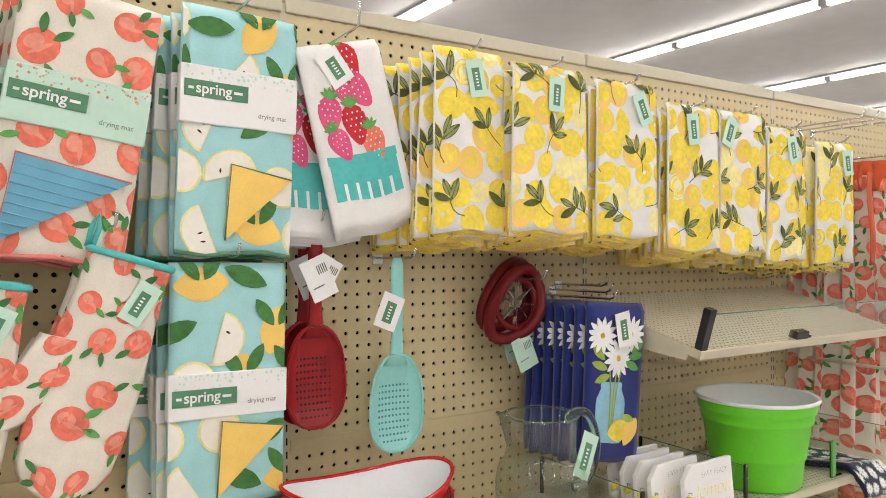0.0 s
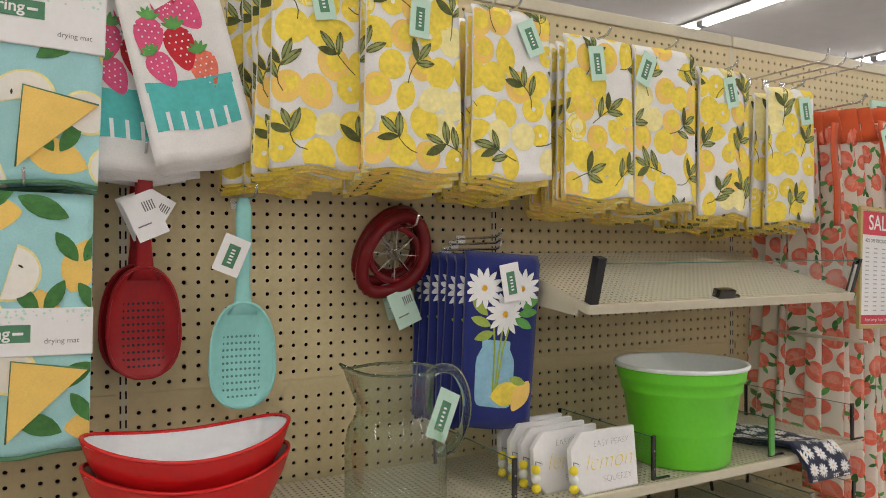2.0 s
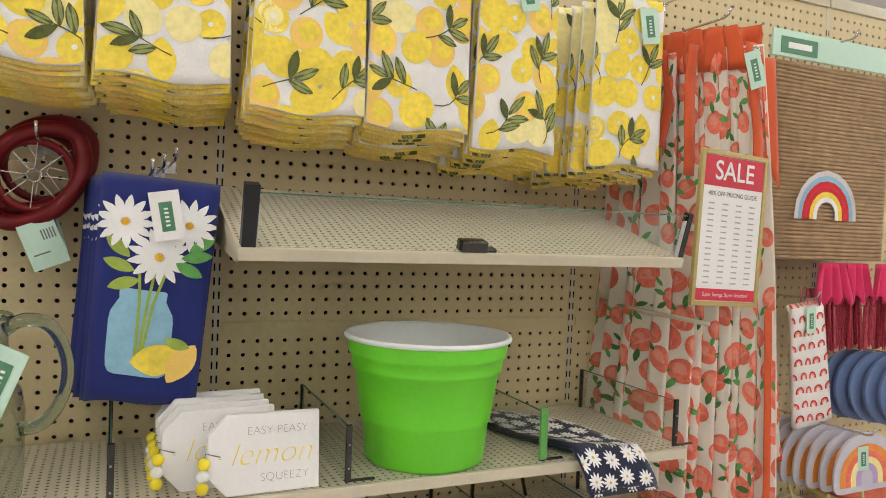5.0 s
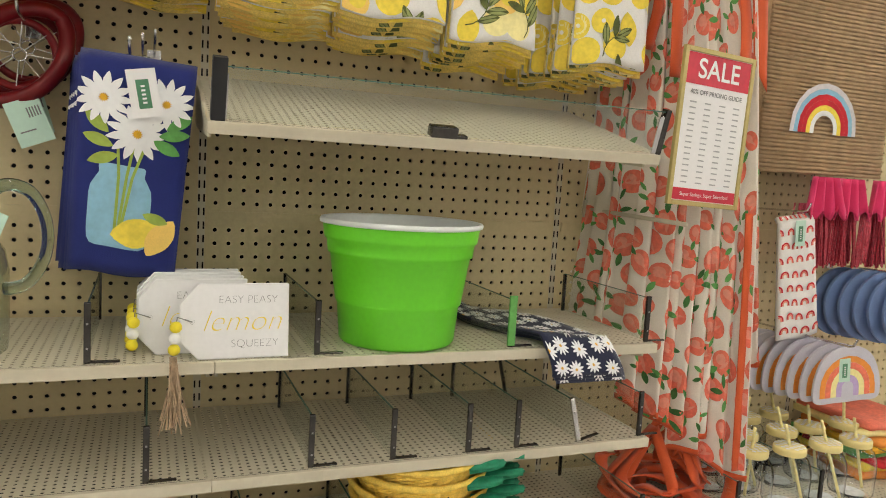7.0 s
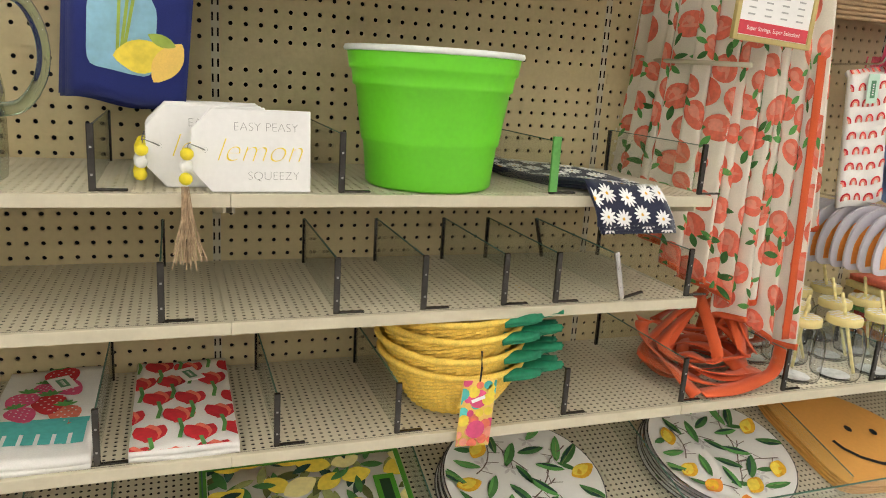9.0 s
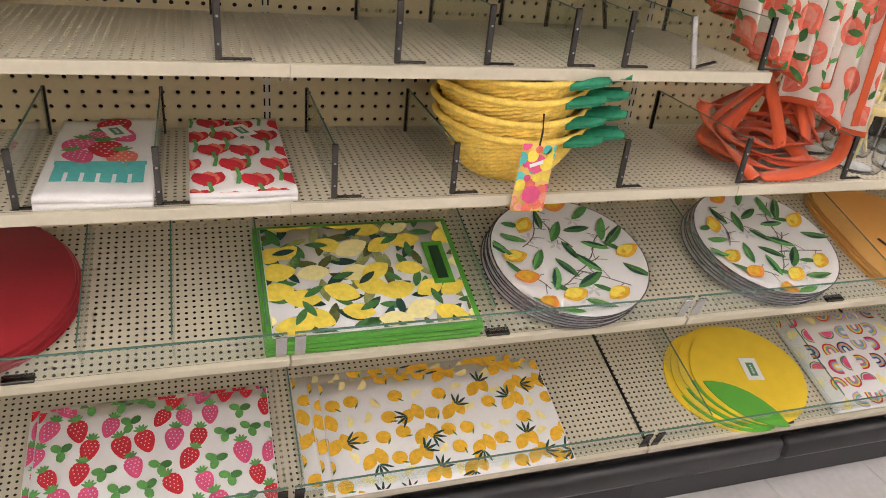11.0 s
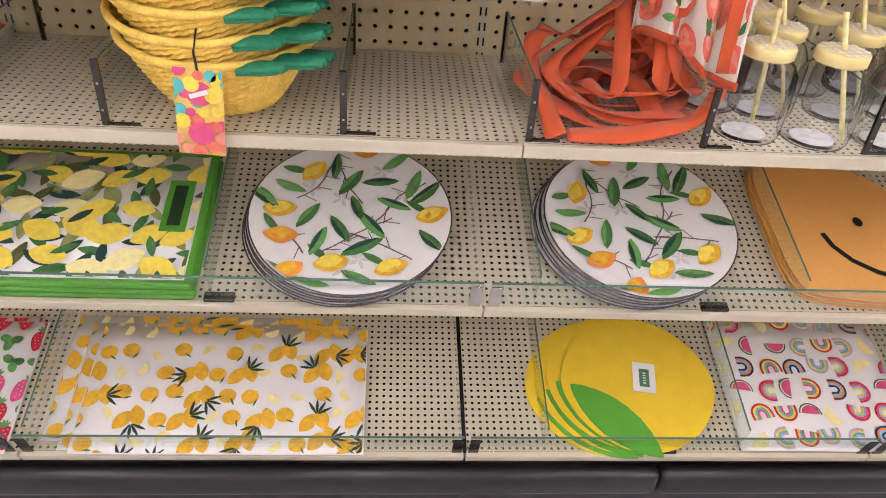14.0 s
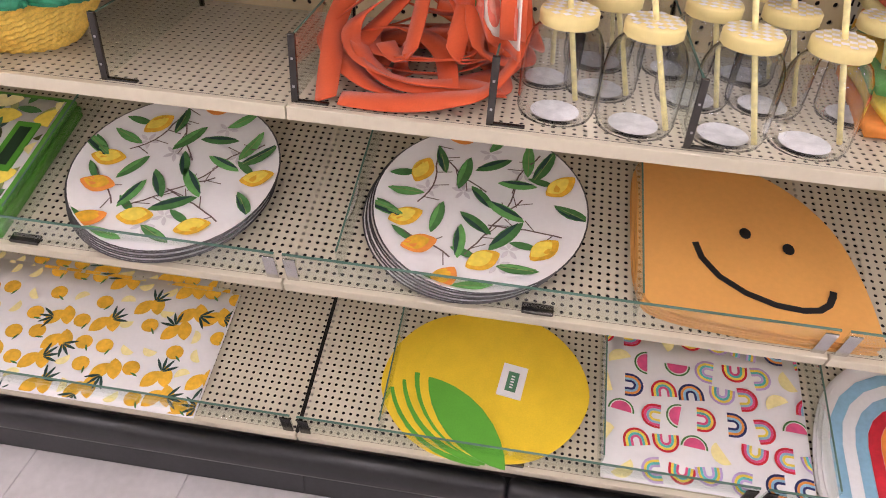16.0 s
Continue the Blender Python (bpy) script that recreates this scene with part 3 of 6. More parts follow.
def print_botanical(p):
    """Lemon branches on white: three bent branches with leaves, blossoms and fruit hung along them."""
    R = p.w / 2
    r = random.Random(5)
    fruit = ((-0.40, 0.58, 0.9), (-0.70, 0.06, 0.1), (-0.66, -0.28, 0.0), (-0.16, -0.60, 0.2), (0.40, -0.64, 0.4), (0.80, 0.02, 0.3), (-0.55, -0.72, 0.7), (0.12, 0.90, 0.0))
    leaves = ((0.05, 0.10, 1.9), (-0.10, -0.18, 2.1), (0.42, 0.16, -0.4), (0.28, 0.46, 0.1), (0.62, 0.42, 1.2), (-0.18, 0.66, 1.5), (-0.62, 0.36, -0.4), (-0.42, -0.02, 1.0),
              (0.78, -0.32, 2.2), (0.12, -0.40, 0.5), (-0.30, -0.34, 1.2), (-0.34, -0.86, -0.2), (0.10, -0.78, -0.5), (0.74, 0.30, 0.7), (-0.86, 0.18, 2.6), (0.44, 0.74, 0.6), (-0.02, 0.44, 1.0), (0.20, -0.12, -0.9))
    for x0, y0, a0, n in ((-0.55, 0.20, 0.5, 9), (-0.30, -0.50, 0.7, 10), (0.75, 0.45, 3.6, 10), (-0.20, 0.75, -0.9, 8), (0.60, -0.55, 2.6, 8), (-0.75, -0.10, -0.9, 6)):
        pts, a = [(x0, y0)], a0
        for k in range(n):
            a += r.uniform(-0.25, 0.25)
            pts.append((pts[-1][0] + 0.085 * math.cos(a), pts[-1][1] + 0.085 * math.sin(a)))
        p.stroke([(R + x * R, R + y * R) for x, y in pts], 0.0024, TWIG)
        for x, y in pts[1::2]:
            b = a0 + r.choice((-1, 1)) * r.uniform(0.5, 1.1)
            p.stroke([(R + (x + math.cos(b) * q) * R, R + (y + math.sin(b) * q) * R) for q in (0, 0.07, 0.15)], 0.0016, TWIG)
    for x, y, a in leaves:
        s = r.uniform(0.027, 0.037)
        X, Y = R + x * R, R + y * R
        p.add(sh_leaf(0.30, 16), X, Y, s, (G1, G3, G1)[r.randrange(3)], a, mid=False)
        p.add(sh_leaf(0.13, 12), X - math.sin(a) * s * 0.13, Y + math.cos(a) * s * 0.13, s * 0.85, G3 if r.random() < 0.4 else G4, a, mid=False)
        p.stroke([(X - math.cos(a) * s * 0.9, Y - math.sin(a) * s * 0.9), (X + math.cos(a) * s * 0.8, Y + math.sin(a) * s * 0.8)], 0.0009, G5)
    for x, y in ((-0.42, 0.34), (0.52, 0.28), (0.10, -0.55), (-0.05, -0.68), (0.30, 0.62), (-0.10, 0.22)):
        for j in range(5):
            p.add(sh_leaf(0.4, 8), R + x * R + math.cos(j * 1.25) * 0.010, R + y * R + math.sin(j * 1.25) * 0.010, 0.009, PU2, j * 1.25, mid=False)
    for x, y, a in fruit:
        p.layer = 14
        p.add(sh_lemon(20), R + x * R, R + y * R, 0.023, OR if x * y > 0.1 else Y3, a)
        p.layer = 15
        p.add(sh_lemon(16), R + x * R - 0.003, R + y * R + 0.003, 0.017, Y3 if x * y > 0.1 else Y1, a)
        p.add(sh_leaf(0.3, 14), R + x * R + math.cos(a + 2.2) * 0.03, R + y * R + math.sin(a + 2.2) * 0.03, 0.022, G1, a + 2.2, mid=False)


def print_dense_lemon(p, seed):
    pts, r = spots(p.w, p.h, 0.040, seed + 3, 0.3)
    for k, (x, y) in enumerate(pts):
        a = r.uniform(0, 6.28)
        for da in (0.0, 2.2):
            p.add(sh_leaf(0.36, 14), x + math.cos(a + da) * 0.02, y + math.sin(a + da) * 0.02, r.uniform(0.018, 0.028), (G1, G4, G5, G2)[r.randrange(4)], a + da + 0.4, mid=False)
    pts, r = spots(p.w, p.h, 0.056, seed, 0.3)
    for k, (x, y) in enumerate(pts):
        a = r.uniform(-0.6, 0.6)
        p.layer = 15 + k % 6
        p.add(sh_lemon(18), x, y, r.uniform(0.021, 0.029), (Y1, Y1, Y2, Y1)[r.randrange(4)], a)
        if k % 2:
            p.layer = 23
            b = r.uniform(0, 6.28)
            p.add(sh_leaf(0.34, 14), x + math.cos(b) * 0.024, y + math.sin(b) * 0.024, 0.021, (G1, G4)[k % 4 // 2], b, mid=False)


def print_lemon_mat(p, seed):
    pts, r = spots(p.w, p.h, 0.045, seed, 0.14)
    for k, (x, y) in enumerate(pts):
        a = r.uniform(0, 6.28)
        if k % 3 == 0:
            for d in (-1, 1):
                p.add(sh_lemon(14), x + d * 0.012, y + d * 0.004, 0.018, Y3, 1.4 + d * 0.5)
            for j in range(4):
                b = a + (j - 1.5) * 0.55
                p.add(sh_leaf(0.2, 8), x + math.cos(a) * 0.012 + math.cos(b) * 0.016, y + math.sin(a) * 0.012 + math.sin(b) * 0.016, 0.0145, G4, b, mid=False)
        elif k % 3 == 1:
            p.add(sh_circle(14), x, y, 0.016, Y3, 0, 0.0145)
            p.add(sh_leaf(0.25, 8), x + 0.01, y - 0.012, 0.008, G1, a, mid=False)
        else:
            p.add(sh_half(8), x, y, 0.014, Y2, a)


def print_berry_mat(p, seed):
    pts, r = spots(p.w, p.h, 0.048, seed, 0.12)
    for k, (x, y) in enumerate(pts):
        if k % 3 == 2:
            for j in range(3):
                b = r.uniform(0, 1) + j * 2.1
                p.add(sh_circle(10), x + math.cos(b) * 0.011, y + math.sin(b) * 0.011, 0.011, G3 if j else G1, b, 0.008)
        else:
            berry(p, x, y, r.uniform(0.021, 0.026), R1 if k % 3 else PK, r.uniform(-0.6, 0.6), True)


def print_rainbow_mat(p, seed):
    pts, r = spots(p.w, p.h, 0.050, seed, 0.06)
    for k, (x, y) in enumerate(pts):
        a = math.pi / 2 * r.randrange(4) + r.uniform(-0.2, 0.2)
        m = k % 6
        if m == 4:
            p.add(sh_half(), x, y, 0.023, G1, a)
            p.add(sh_half(), x, y, 0.020, CREAMI, a)
            p.layer = 15
            p.add(sh_half(), x, y, 0.018, PK, a)
        elif m == 5:
            p.add(sh_half(), x, y, 0.021, Y2, a + 0.5)
        else:
            p.arch(x + 0.006 * math.sin(a), y - 0.006 * math.cos(a), 0.0225, ([R1, Y1, TQ, PK], [INKN, OR, BL, INKN], [PU, Y1, TQ, PU], [R1, PK, BL, Y1])[m], a, leg=0.01)


# ---- sheet goods ----
def slab(name, f, nu, nv, th, material, parent=None, label=""):
    """A cloth or card f(u, v) with a thickness behind it."""
    fr, bk = [], []
    for j in range(nv + 1):
        for i in range(nu + 1):
            u, v = i / nu, j / nv
            p = Vector(f(u, v))
            e = 0.003
            n = (Vector(f(u + e, v)) - Vector(f(u - e, v))).cross(Vector(f(u, v + e)) - Vector(f(u, v - e))).normalized()
            fr.append(p)
            bk.append(p - n * (th(u, v) if callable(th) else th))
    k = len(fr)
    fs = []
    w = nu + 1
    for j in range(nv):
        for i in range(nu):
            a = j * w + i
            fs += [(a, a + 1, a + w + 1, a + w), (k + a + w, k + a + w + 1, k + a + 1, k + a)]
    edge = [i for i in range(nu)] + [j * w + nu for j in range(nv)] + [nv * w + i for i in range(nu, 0, -1)] + [j * w for j in range(nv, 0, -1)]
    for a, b in zip(edge, edge[1:] + edge[:1]):
        fs.append((a, k + a, k + b, b))
    return mesh_ob(name, fr + bk, fs, material, parent, label, smooth=True)


def hang(w, h, wave=0.004, folds=3.0, flare=0.0, ph=0.0, bow=0.0):
    """A cloth that hangs down from the origin: x across, z down, facing -y."""
    def f(u, v):
        x = (u - 0.5) * w * (1 - flare * v)
        y = -wave * math.sin(folds * math.pi * u + ph) * (1.1 - 0.6 * v) - bow * (1 - (2 * u - 1) ** 2)
        z = -h * (1 - v) + 0.004 * math.sin(7 * u + ph) * (1 - v)
        if v > 0.96:
            y += (v - 0.96) * 0.25
        return (x, y, z)
    return f


def flat(w, d, wave=0.0, ph=0.0, z=0.0):
    def f(u, v):
        return (u * w, v * d, z + wave * math.sin(5 * u + ph) * math.sin(4 * v + ph))
    return f


def word(text, size, material, parent, m, bold=0.0, slant=0.0):
    cu = bpy.data.curves.new("lettering", "FONT")
    cu.body, cu.size, cu.align_x, cu.align_y, cu.offset = text, size, "CENTER", "CENTER", bold
    cu.shear = slant
    ob = bpy.data.objects.new("lettering", cu)
    scene.collection.objects.link(ob)
    me = bpy.data.meshes.new_from_object(ob.evaluated_get(bpy.context.evaluated_depsgraph_get()))
    bpy.data.objects.remove(ob)
    me.materials.clear()
    me.materials.append(material)
    out = new("lettering", me)
    out.parent = parent
    out.matrix_local = m
    return out


FACE = pose(0, 0, 0, 90)


def hang_tag(parent, x, y, z, w=0.035, h=0.062, rot=15, material=MINT, bars=True, lean=0):
    """A card tag with a green label bar, tied by a string."""
    m = pose(x, y, z, lean, -rot, 0)
    t = box("tag", (-w / 2, -0.0006, -h), (w / 2, 0.0006, 0), material, parent, "pale card price tag")
    t.matrix_local = m
    if bars:
        b = box("label_bar", (-w * 0.22, -0.0012, -h * 0.82), (w * 0.22, -0.0008, -h * 0.22), LABELG, t)
        for k in range(5):
            box("white_bar", (-w * 0.07, -0.0016, -h * (0.72 - 0.085 * k)), (w * 0.07, -0.0013, -h * (0.68 - 0.085 * k)), PAPER, t)
    else:
        for k in range(5):
            box("code_bar", (w * (0.05 + 0.08 * k), -0.0012, -h * 0.42), (w * (0.09 + 0.08 * k), -0.0008, -h * 0.2), INK, t)
        box("print_line", (-w * 0.35, -0.0012, -h * 0.7), (w * 0.1, -0.0008, -h * 0.67), INK, t)
    return t


def peg_hook(x, z, length, tip=0.022, group="peg hooks"):
    t = thing("peg_hook", pose(x, 0, z), "bright zinc wire peg hook on the pegboard", "hook", group)
    bar("wire", [(0, 0.004, 0), (0, -0.01, 0), (0, -length * 0.5, 0.001), (0, -length, 0.002), (0, -length - 0.012, 0.006), (0, -length - 0.02, tip)], 0.0024, BRIGHT, t)
    box("back_plate", (-0.012, -0.004, -0.014), (0.012, -0.001, 0.008), BRIGHT, t, bevel=0.001)
    return t


LEMFOLD = mat("yellow_fold_cotton", (0.86, 0.66, 0.18), 0.9, var=0.3, scale=30, fine=400, bump=0.25, bscale=900)


# ---- hanging goods: left section ----
def drying_mat(kind, seed, band=(-0.098, -0.188)):
    w, h = 0.184, 0.39
    t = thing("drying_mat", Matrix(), "aqua lemon-print drying mat in a white paper band" if kind == "lemon" else "cream peach-print drying mat in a mint paper band", "drying mat", f"{kind} drying mats")
    f = hang(w, h, 0.0015, 2, 0, seed, 0.004)
    slab("cloth", f, 12, 20, 0.012, TEAL if kind == "lemon" else CREAM, t)
    p = Print(f, w, h)
    if kind == "lemon":
        print_teal_mat(p, seed)
    else:
        print_peach(p, seed, 0.066, 0.026)
    p.done("printed_pattern", t)
    # paper band round the middle
    z1, z0 = band
    bm = bmesh.new()
    add_box(bm, (-w / 2 - 0.002, -0.0085, z0), (w / 2 + 0.002, 0.013, z1), 0.002)
    band = part("paper_band", bm, PAPER if kind == "lemon" else MINT, t, "printed paper band")
    box("label_bar", (-w / 2 + 0.004, -0.0098, z1 - 0.05), (w * 0.06, -0.0088, z1 - 0.024), LABELG, band)
    for a, b in ((-0.082, -0.074), (-0.012, 0.002)):
        box("white_bar", (a, -0.0104, z1 - 0.039), (b, -0.0099, z1 - 0.035), PAPER, band)
    word("spring", 0.023, PAPER, band, pose(-0.043, -0.0102, z1 - 0.0365, 90), 0.0004)
    word("drying mat", 0.011, INK, band, pose(0.052, -0.0092, z0 + 0.022, 90))
    bm = bmesh.new()
    r = random.Random(seed)
    v = []
    for k in range(46):
        x, z = r.uniform(-w / 2 + 0.004, w / 2 - 0.004), z1 - 0.003 - 0.02 * r.random() ** 1.4
        s = r.uniform(0.0012, 0.003)
        vs = [bm.verts.new((x - s, -0.0092, z)), bm.verts.new((x, -0.0092, z - s)), bm.verts.new((x + s, -0.0092, z)), bm.verts.new((x, -0.0092, z + s))]
        bm.faces.new(vs)
    part("sprinkle_print", bm, MINT if kind == "lemon" else R3, band)
    # turned-back corner
    c = bmesh.new()
    col = Y4 if kind == "lemon" else C("blue_waffle", 0.16, 0.42, 0.58, 0.9, **CLOTH)
    if kind == "lemon":
        tri = [(w * -0.10, -h + 0.022), (w * 0.48, -h + 0.125), (w * -0.07, -h + 0.142)]
        rim = C("dark_green_stitch", 0.10, 0.24, 0.13, 0.8)
    else:
        tri = [(-w * 0.40, -h + 0.015), (w * 0.46, -h + 0.125), (-w * 0.36, -h + 0.14)]
        rim = C("coral_stitch", 0.75, 0.22, 0.2, 0.8)
    vs = [c.verts.new((x, -0.010 - (0.006 if k == 2 else 0.002), z)) for k, (x, z) in enumerate(tri)]
    vb = [c.verts.new((x, -0.006, z)) for x, z in tri]
    c.faces.new(vs), c.faces.new(vb[::-1])
    for k in range(3):
        c.faces.new((vs[k], vb[k], vb[(k + 1) % 3], vs[(k + 1) % 3]))
    part("turned_corner", c, col, t, "turned-back contrasting corner")
    if kind != "lemon":
        for k in range(1, 9):
            q = k / 9
            a = (tri[0][0] + (tri[2][0] - tri[0][0]) * q, tri[0][1] + (tri[2][1] - tri[0][1]) * q)
            b = (tri[0][0] + (tri[1][0] - tri[0][0]) * q, tri[0][1] + (tri[1][1] - tri[0][1]) * q)
            bar("quilt_ridge", [(a[0], -0.0145, a[1]), (b[0], -0.0125, b[1])], 0.0012, col, t, n=5)
    bar("stitched_edge", [(tri[1][0], -0.0115, tri[1][1]), (tri[2][0], -0.0155, tri[2][1]), (tri[0][0], -0.0115, tri[0][1])], 0.0015, rim, t, n=6)
    bar("binding", [f(u, 0.004) for u in (0.0, 0.25, 0.5, 0.75, 1.0)], 0.0035, rim, t, "stitched binding")
    return t


def stack_back(ob, x, y, z, n, dy, jx=0.004, jz=0.006, dx=0.0, seed=1, rot=0.0):
    """Places a thing and copies of it behind, on one hook."""
    r = random.Random(seed)
    ob.matrix_basis = pose(x, y, z, 0, rot, 0)
    for k in range(1, n):
        copy_thing(ob, pose(x + dx * k + r.uniform(-jx, jx), y + dy * k, z - r.random() * jz - 0.002 * k, 0, rot + r.uniform(-1.5, 1.5), r.uniform(-2, 2)))


stack_back(drying_mat("lemon", 3), -0.886, -0.150, 2.122, 4, 0.03, dx=-0.013, seed=2, rot=2.2)
stack_back(drying_mat("lemon", 8, (-0.172, -0.243)), -0.907, -0.150, 1.720, 4, 0.03, dx=-0.010, seed=3, rot=1)
stack_back(drying_mat("peach", 4, (-0.128, -0.208)), -1.100, -0.155, 2.112, 4, 0.03, dx=-0.008, seed=4, rot=8.5)
stack_back(drying_mat("peach", 6, (-0.128, -0.208)), -1.320, -0.155, 2.105, 3, 0.03, dx=-0.008, seed=6, rot=6)
peg_hook(-1.315, 2.112, 0.18)
peg_hook(-0.886, 2.13, 0.19)
peg_hook(-0.907, 1.728, 0.18)
peg_hook(-1.10, 2.118, 0.19)
peg_hook(-1.085, 1.772, 0.205, 0.02)


def dome(s):
    return max(0.0, 1 - s * s) ** 0.6


def oven_mitt(seed):
    t = thing("oven_mitt", Matrix(), "quilted cream peach-print oven mitt with a green cuff", "oven mitt", "oven mitts")
    h = 0.345

    def f(u, v):
        s = 2 * u - 1
        wd = 0.058 + 0.010 * math.sin(math.pi * min(v * 1.2, 1)) if v > 0.16 else 0.0635 * math.sqrt(max(0.02, 1 - ((0.16 - v) / 0.175) ** 2))
        q = 0.0012 * math.sin(60 * (s * wd * 2 + v * h) * 1.4) * math.sin(60 * (s * wd * 2 - v * h) * 1.4)
        return (s * wd, -0.018 * dome(s) - q, -h * (1 - v))

    def th(u, v):
        return 0.003 + 0.03 * dome(2 * u - 1)
    slab("hand", f, 20, 44, th, CREAM, t)
    p = Print(f, 0.14, h, 0.0012)
    print_peach(p, seed, 0.062, 0.023)
    p.done("printed_pattern", t)

    def g(u, v):
        s = 2 * u - 1
        wd = 0.034 * math.sqrt(max(0.02, 1 - (max(0.0, 0.45 - v) / 0.47) ** 2))
        return (-0.050 - 0.042 * (1 - v) + s * wd, -0.014 * dome(s), -0.13 - 0.135 * (1 - v))
    slab("thumb", g, 12, 16, lambda u, v: 0.003 + 0.022 * dome(2 * u - 1), CREAM, t)
    p = Print(g, 0.068, 0.135, 0.0008)
    print_peach(p, seed + 1, 0.05, 0.02)
    p.done("printed_pattern", t)
    bar("cuff", [(-0.06 + 0.012 * k, -0.018 * dome(k / 5 - 1) - 0.002, -0.001) for k in range(11)], 0.0055, TQ, t, "teal bound cuff")
    bar("loop", [(-0.062, 0, 0), (-0.064, 0, 0.03), (-0.06, 0, 0.05), (-0.054, 0, 0.03), (-0.055, 0, 0)], 0.004, TQ, t, "teal hanging loop")
    hang_tag(t, 0.035, -0.021, -0.03, 0.034, 0.062, -16)
    return t


m1 = oven_mitt(5)
m1.matrix_basis = pose(-1.056, -0.165, 1.728, 0, 17, 0)
copy_thing(m1, pose(-1.066, -0.125, 1.722, 0, 15, 2))
copy_thing(m1, pose(-1.245, -0.165, 1.70, 0, 10, 0))
copy_thing(m1, pose(-1.255, -0.125, 1.70, 0, 8, 0))


def berry_towel():
    t = thing("tea_towel", Matrix(), "white tea towel with strawberries and a teal basket print", "tea towel", "strawberry tea towels")
    w, h = 0.168, 0.325
    f = hang(w, h, 0.003, 2.2, 0.06, 0.6, 0.003)
    slab("cloth", f, 14, 18, 0.008, WHITE, t)
    p = Print(f, w, h)
    print_berry_towel(p)
    p.done("printed_pattern", t)
    for k in range(1, 4):
        g = lambda u, v, k=k: (lambda q: (q[0] * 0.99 + 0.003 * k, q[1] + 0.009 * k, q[2] - 0.005 * k))(f(u, v * 0.3))
        slab("fold", g, 10, 4, 0.006, WHITE, t)
    hang_tag(t, -0.03, -0.006, -0.015, 0.046, 0.062, 24, PAPER)
    return t


bt = berry_towel()
bt.matrix_basis = pose(-0.722, -0.150, 2.098, 0, -14, 0)
copy_thing(bt, pose(-0.760, -0.120, 2.085, 0, -4, 4))
copy_thing(bt, pose(-0.768, -0.090, 2.083, 0, -2, 4))
peg_hook(-0.705, 2.112, 0.19, 0.075)


def lemon_towel(w, h, seed):
    t = thing("tea_towel", Matrix(), "white tea towel with yellow lemons and green leaves", "tea towel", "lemon tea towels")
    f = hang(w, h, 0.0035, 2.6, 0.07, seed, 0.004)
    slab("cloth", f, 16, 18, 0.006, WHITE, t)
    p = Print(f, w, h)
    print_lemon_towel(p, seed)
    p.done("printed_pattern", t)
    for k in range(1, 3):
        g = lambda u, v, k=k: (lambda q: (q[0] * 0.985 + 0.003 * (-1) ** k, q[1] + 0.008 * k, q[2] - 0.006 * k))(f(u, v * 0.25))
        slab("fold", g, 12, 4, 0.006, LEMFOLD, t)
        p = Print(g, w, h * 0.25)
        print_lemon_towel(p, seed + k)
        p.done("printed_pattern", t)
    return t


def tagged_stack(x0, x1, y, ztop, zbot, n, seed, tag, dx=0.0, rot=0.0, yaw=0.0):
    w, h = x1 - x0, ztop - zbot
    t = lemon_towel(w, h, seed)
    r = random.Random(seed)
    for k in range(1, n):
        copy_thing(t, pose((x0 + x1) / 2 + dx * k + r.uniform(-0.007, 0.007), y + 0.026 * k, ztop - r.uniform(0, 0.012) - 0.003 * k, 0, rot + r.uniform(-2, 2), yaw + r.uniform(-4, 4)))
    t.matrix_basis = pose((x0 + x1) / 2, y, ztop, 0, rot, yaw)
    hang_tag(t, tag[0] * w, -0.010, -0.022, 0.038, 0.068, tag[1])
    peg_hook((x0 + x1) / 2, ztop - 0.004, -y + 0.015, 0.014)


tagged_stack(-0.556, -0.396, -0.200, 2.110, 1.772, 6, 11, (0.0, 12), dx=-0.011)
tagged_stack(-0.404, -0.214, -0.232, 2.094, 1.772, 7, 12, (0.05, -4), dx=0.002)
tagged_stack(-0.200, -0.020, -0.242, 2.084, 1.764, 7, 13, (0.12, 26), dx=0.003)
tagged_stack(0.008, 0.188, -0.244, 2.058, 1.736, 7, 14, (-0.1, 8), dx=0.003)
tagged_stack(0.190, 0.374, -0.240, 2.060, 1.728, 7, 15, (-0.28, -22), dx=0.002)
tagged_stack(0.386, 0.552, -0.234, 2.040, 1.710, 6, 16, (0.0, 14), dx=0.002)
tagged_stack(0.645, 0.800, -0.214, 2.026, 1.700, 7, 17, (0.2, 10), dx=-0.010, yaw=-6)
for x in (0.83, 0.90, 0.97):
    peg_hook(x, 2.10, 0.22, 0.03)


# ---- utensils ----
REDP = C("red_gloss_plastic", 0.15, 0.004, 0.007, 0.35, var=0.12, scale=20, spec=0.3)
AQUA = C("aqua_plastic", 0.30, 0.66, 0.62, 0.4, var=0.06, scale=20)
# Near-black for the shade inside small holes that are not cut.
HOLE = C("perforation_shade", 0.02, 0.02, 0.02, 0.8)


